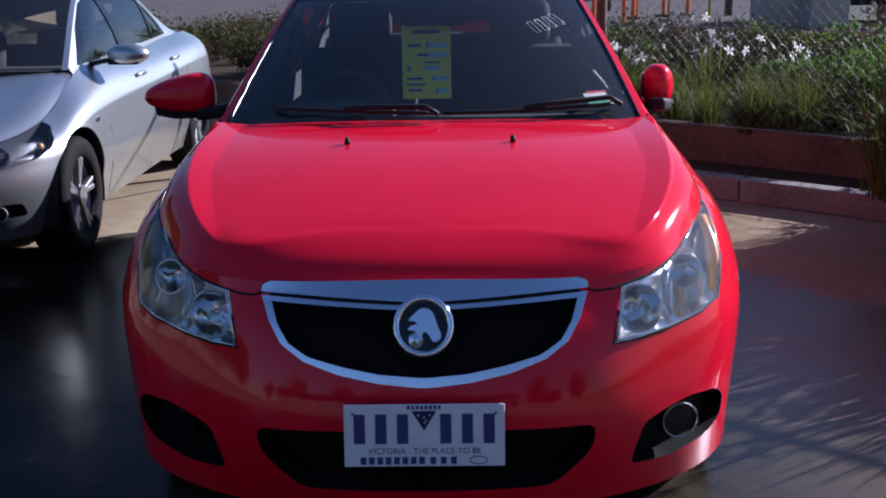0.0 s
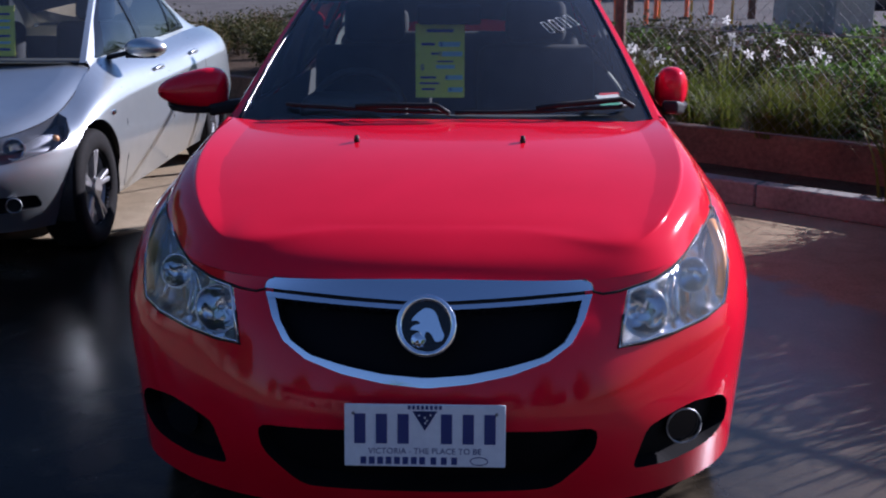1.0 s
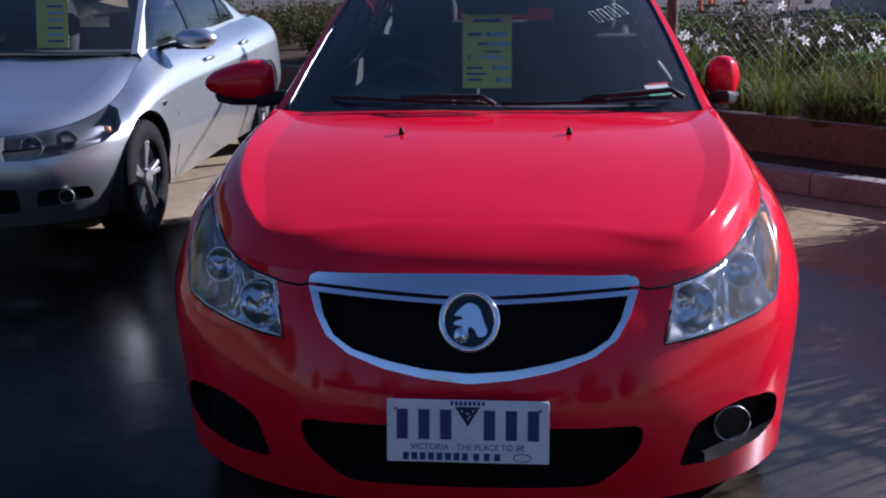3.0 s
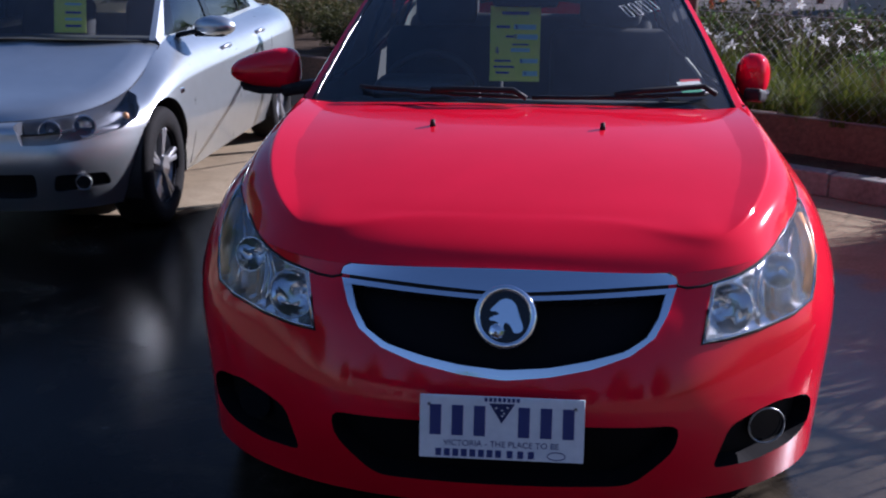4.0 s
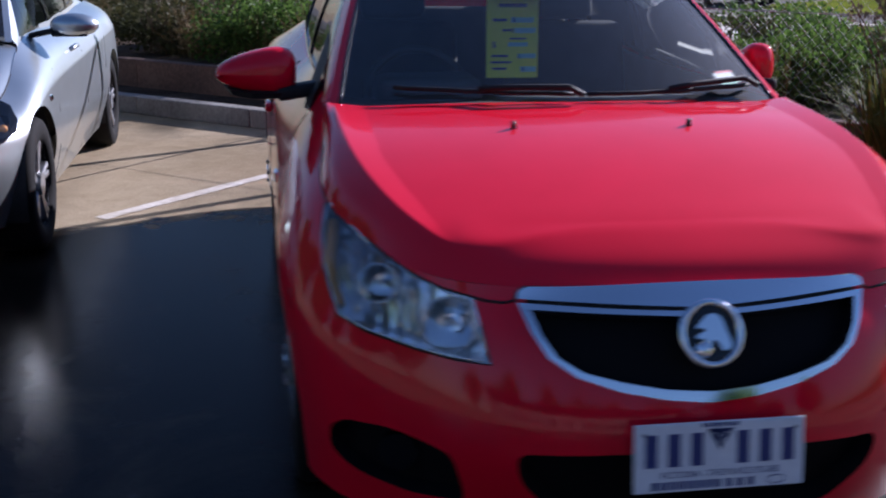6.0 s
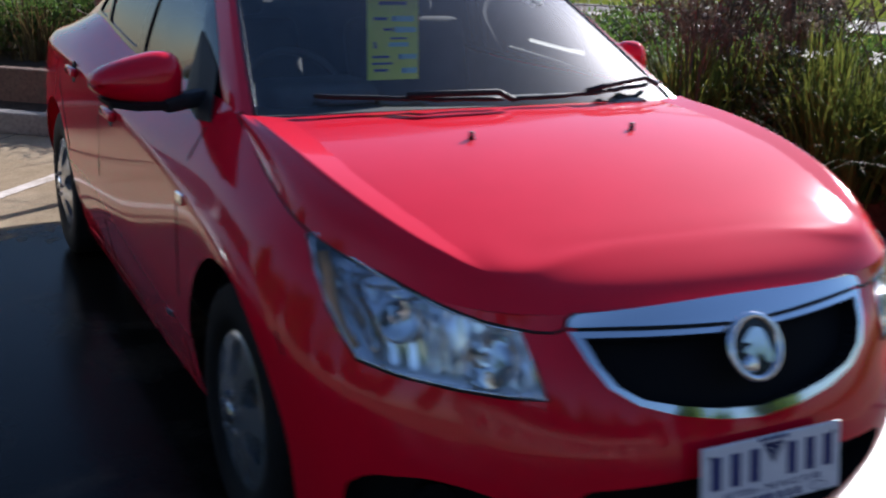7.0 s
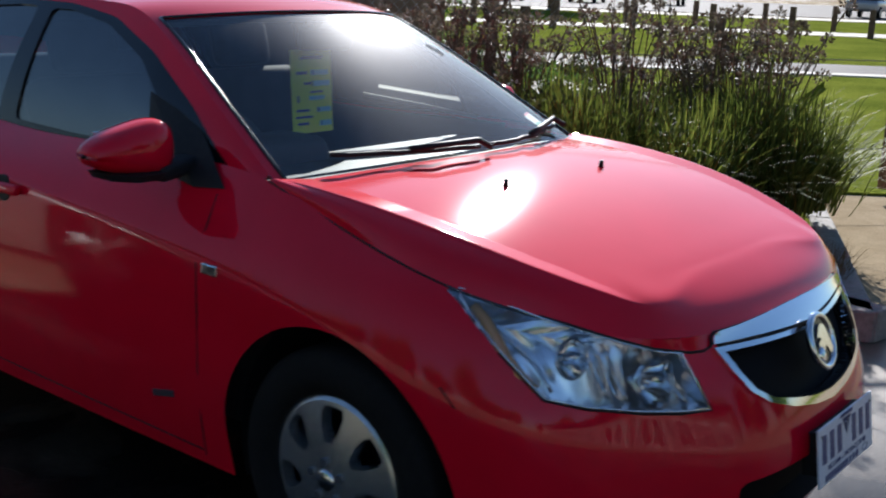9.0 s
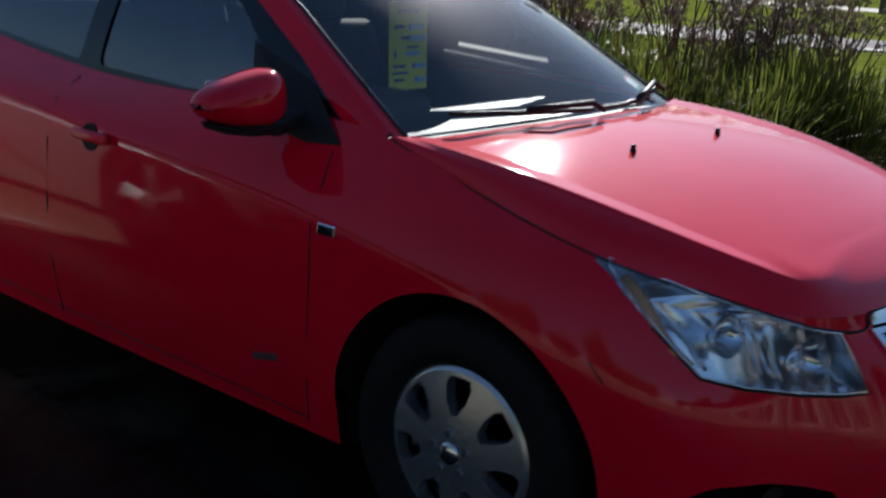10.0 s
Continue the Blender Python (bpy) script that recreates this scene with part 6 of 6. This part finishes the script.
for side in (1, -1):
    house = Grid(Side(side, belt2, rail2, 0.02), np.linspace(S + 1.22, S + 3.84, 120), np.linspace(0, 1, 24), flip=side < 0)
    for name, outline in PANES2:
        house.region(name, rounded(outline, 0.02), "yz")
    house.region("frame", rounded(FRAME2, 0.03), "yz")
    house.build(0.02)
    house.ob("pillar", None, SILVER, silver_car)
    house.ob("window_frame", ["frame"], GLOSS_BLACK, silver_car, "black side window frame", 0.001, -0.01)
    for name in ("front", "rear", "quarter"):
        pane = house.ob("side_window", [name], SIDE_GLASS, silver_car, offset=-0.005)
        pane.visible_shadow = False
Grid(Canopy([(0.64, S + 3.84, 1.0, S + 3.94, 1.0), (0.62, S + 4.1, 0.995, S + 4.2, 1.0), (0.58, S + 4.30, 0.98, S + 4.40, 0.98)]), np.linspace(-1, 1, 24), np.linspace(0, 2, 8)).build(0.03).ob("bootlid", None, SILVER, silver_car)
Grid(Canopy([(0.66, S + 1.19, 0.945, S + 1.09, 0.955), (0.68, S + 1.28, 0.94, S + 1.2, 0.95), (0.68, S + 1.36, 0.93, S + 1.3, 0.94)]), np.linspace(-1, 1, 24), np.linspace(0, 2, 6)).build(0.03).ob("cowl", None, BLACK, silver_car)
# what belongs to the roof and sides is laid over to the silver car's place
for ob in set(scene.collection.objects) - before:
    ob.location.x += AT[0]


def silver_wheel(m):
    w = thing("wheel", m, "", "")
    w.parent = silver_car
    verts, faces = revolve(wheel_profile(0.318, 0.225), 56)
    mesh_object("tyre", verts, faces, RUBBER, w, "black rubber tyre")
    verts, faces = revolve([(0.19, 0.02), (0.205, -0.085), (0.216, -0.098), (0.219, -0.09), (0.21, 0.06)], 48)
    rim = mesh_object("rim", verts, faces, ALLOY, w, "five-spoke alloy rim")
    verts, faces = revolve([(0.01, -0.02), (0.19, -0.02)], 40)
    mesh_object("brake_shadow_plate", verts, faces, BLACK, rim)
    for i in range(5):
        bm = bmesh.new()
        a = 72 * i
        for q in (-1, 1):
            box(bm, (0.035, 0.030, 0.165), pose(0, 0, 0, a + 5.5 * q, 0, 0) @ pose(-0.072, 0, 0.125, 3 * q, -4, 0), 0.008)
        part("spoke", bm, ALLOY, rim)
    part("hub_cap", cylinder(bmesh.new(), 0.055, 0.05, pose(-0.075, 0, 0, 0, 90, 0), 24), ALLOY, rim)


for side in (-1, 1):
    for y in silver_hubs:
        silver_wheel(pose(AT[0] + side * 0.775, AT[1] + y, 0.318, 20, 0, 0) if side < 0 else pose(AT[0] + side * 0.775, AT[1] + y, 0.318, 8, 0, 180))
        verts = [(AT[0] + side * x, AT[1] + y + 0.37 * math.cos(a), 0.322 + 0.37 * math.sin(a)) for x in (0.87, 0.60, 0.45) for a in np.linspace(-0.3, math.pi + 0.3, 26)]
        mesh_object("wheel_arch", verts, [(k * 26 + i, k * 26 + i + 1, (k + 1) * 26 + i + 1, (k + 1) * 26 + i) for k in range(2) for i in range(25)], BLACK, silver_car)
part("underbody", boxed((1.4, 2.1, 0.12), pose(AT[0], AT[1] + 2.15, 0.26)), BLACK, silver_car)
q_pts = np.flatnonzero((np.abs(silver_grid.pts[:, 0] - AT[0]) > 0.6))


def on_silver(side, y, z, off=0.0):
    q = silver_grid.pts[q_pts]
    d = np.hypot(q[:, 1] - y - AT[1], q[:, 2] - z) + 9 * (np.sign(q[:, 0] - AT[0]) != side)
    k = d.argsort()[:4]
    w = 1 / (d[k] + 1e-5)
    return Vector(((w * q[k, 0]).sum() / w.sum(), y + AT[1], z)) + off * Vector(silver_grid.nrm[q_pts[k[0]]]), Vector(silver_grid.nrm[q_pts[k[0]]])


for side in (1, -1):
    for line in (((1.33, 0.22), (1.30, 0.4), (1.29, 0.6), (1.30, 0.8), (1.33, 0.93)), ((2.26, 0.22), (2.26, 0.5), (2.26, 0.8), (2.26, 0.95)), ((2.95, 0.24), (3.05, 0.42), (3.12, 0.62), (3.2, 0.8), (3.22, 0.95))):
        v, f = tube([on_silver(side, y, z)[0] for y, z in line], 0.003, 6)
        mesh_object("panel_gap", v, f, SEAM, silver_car)
    for y, z in ((2.07, 0.835), (2.98, 0.86)):
        p, n = on_silver(side, y, z, 0.02)
        v, f = tube([p + Vector((0, k, (0.0, 0.006)[abs(k) < 0.05])) - n * (0.02 if abs(k) > 0.08 else 0) for k in (-0.1, -0.07, 0, 0.07, 0.1)], 0.013, 8)
        mesh_object("door_handle", v, f, SILVER, silver_car)
    p, n = on_silver(side, 1.05, 0.69, 0.004)
    part("side_repeater", boxed((0.055, 0.028, 0.010), facing(p, n), 0.004), CHROME, silver_car, "clear side indicator")
    # mirror
    bm = bmesh.new()
    bmesh.ops.create_uvsphere(bm, u_segments=28, v_segments=16, radius=1, matrix=Matrix.Translation((AT[0] + side * 0.965, AT[1] + 1.50, 1.01)) @ Matrix.Diagonal((0.125, 0.075, 0.062, 1)))
    shell = part("door_mirror", bm, SILVER, silver_car, "silver door mirror", smooth=True)
    part("mirror_foot", boxed((0.14, 0.06, 0.03), pose(AT[0] + side * 0.80, AT[1] + 1.50, 0.968, 0, -side * 12, 0), 0.012), BLACK, shell)
    part("mirror_base", boxed((0.18, 0.09, 0.02), pose(AT[0] + side * 0.94, AT[1] + 1.50, 0.962), 0.009), BLACK, shell)
part("dashboard", boxed((1.3, 0.45, 0.2), pose(AT[0], AT[1] + 1.45, 0.84), 0.07, 3), DASH, silver_car, smooth=True)
tub = bmesh.new()
box(tub, (1.38, 2.6, 0.65), pose(AT[0], AT[1] + 2.5, 0.60))
bmesh.ops.delete(tub, geom=[f for f in tub.faces if f.normal.z > 0.9], context="FACES_ONLY")
part("cabin_lining", tub, DASH, silver_car)
for x in (-0.36, 0.36):
    s = part("seat", boxed((0.5, 0.14, 0.62), pose(AT[0] + x, AT[1] + 2.3, 0.82, -18), 0.06, 3), FABRIC, silver_car, "dark seat", smooth=True)
    part("headrest", boxed((0.26, 0.09, 0.18), pose(AT[0] + x, AT[1] + 2.43, 1.21, -14), 0.04, 3), FABRIC, s, smooth=True)
second = part("price_card", boxed((0.20, 0.30, 0.002), pose(AT[0] + 0.04, AT[1] + 1.62, 1.10, 80)), CARD, silver_car, "yellow price card behind the windscreen")
for y, c in ((0.10, INK), (0.06, CARD_BLUE), (0.02, CARD_BLUE), (-0.03, INK), (-0.07, CARD_BLUE), (-0.11, INK)):
    part("card_bar", boxed((0.10, 0.014, 0.001), pose(AT[0] + 0.04, AT[1] + 1.62, 1.10, 80) @ Matrix.Translation((0.02, y, 0.002))), c, second)
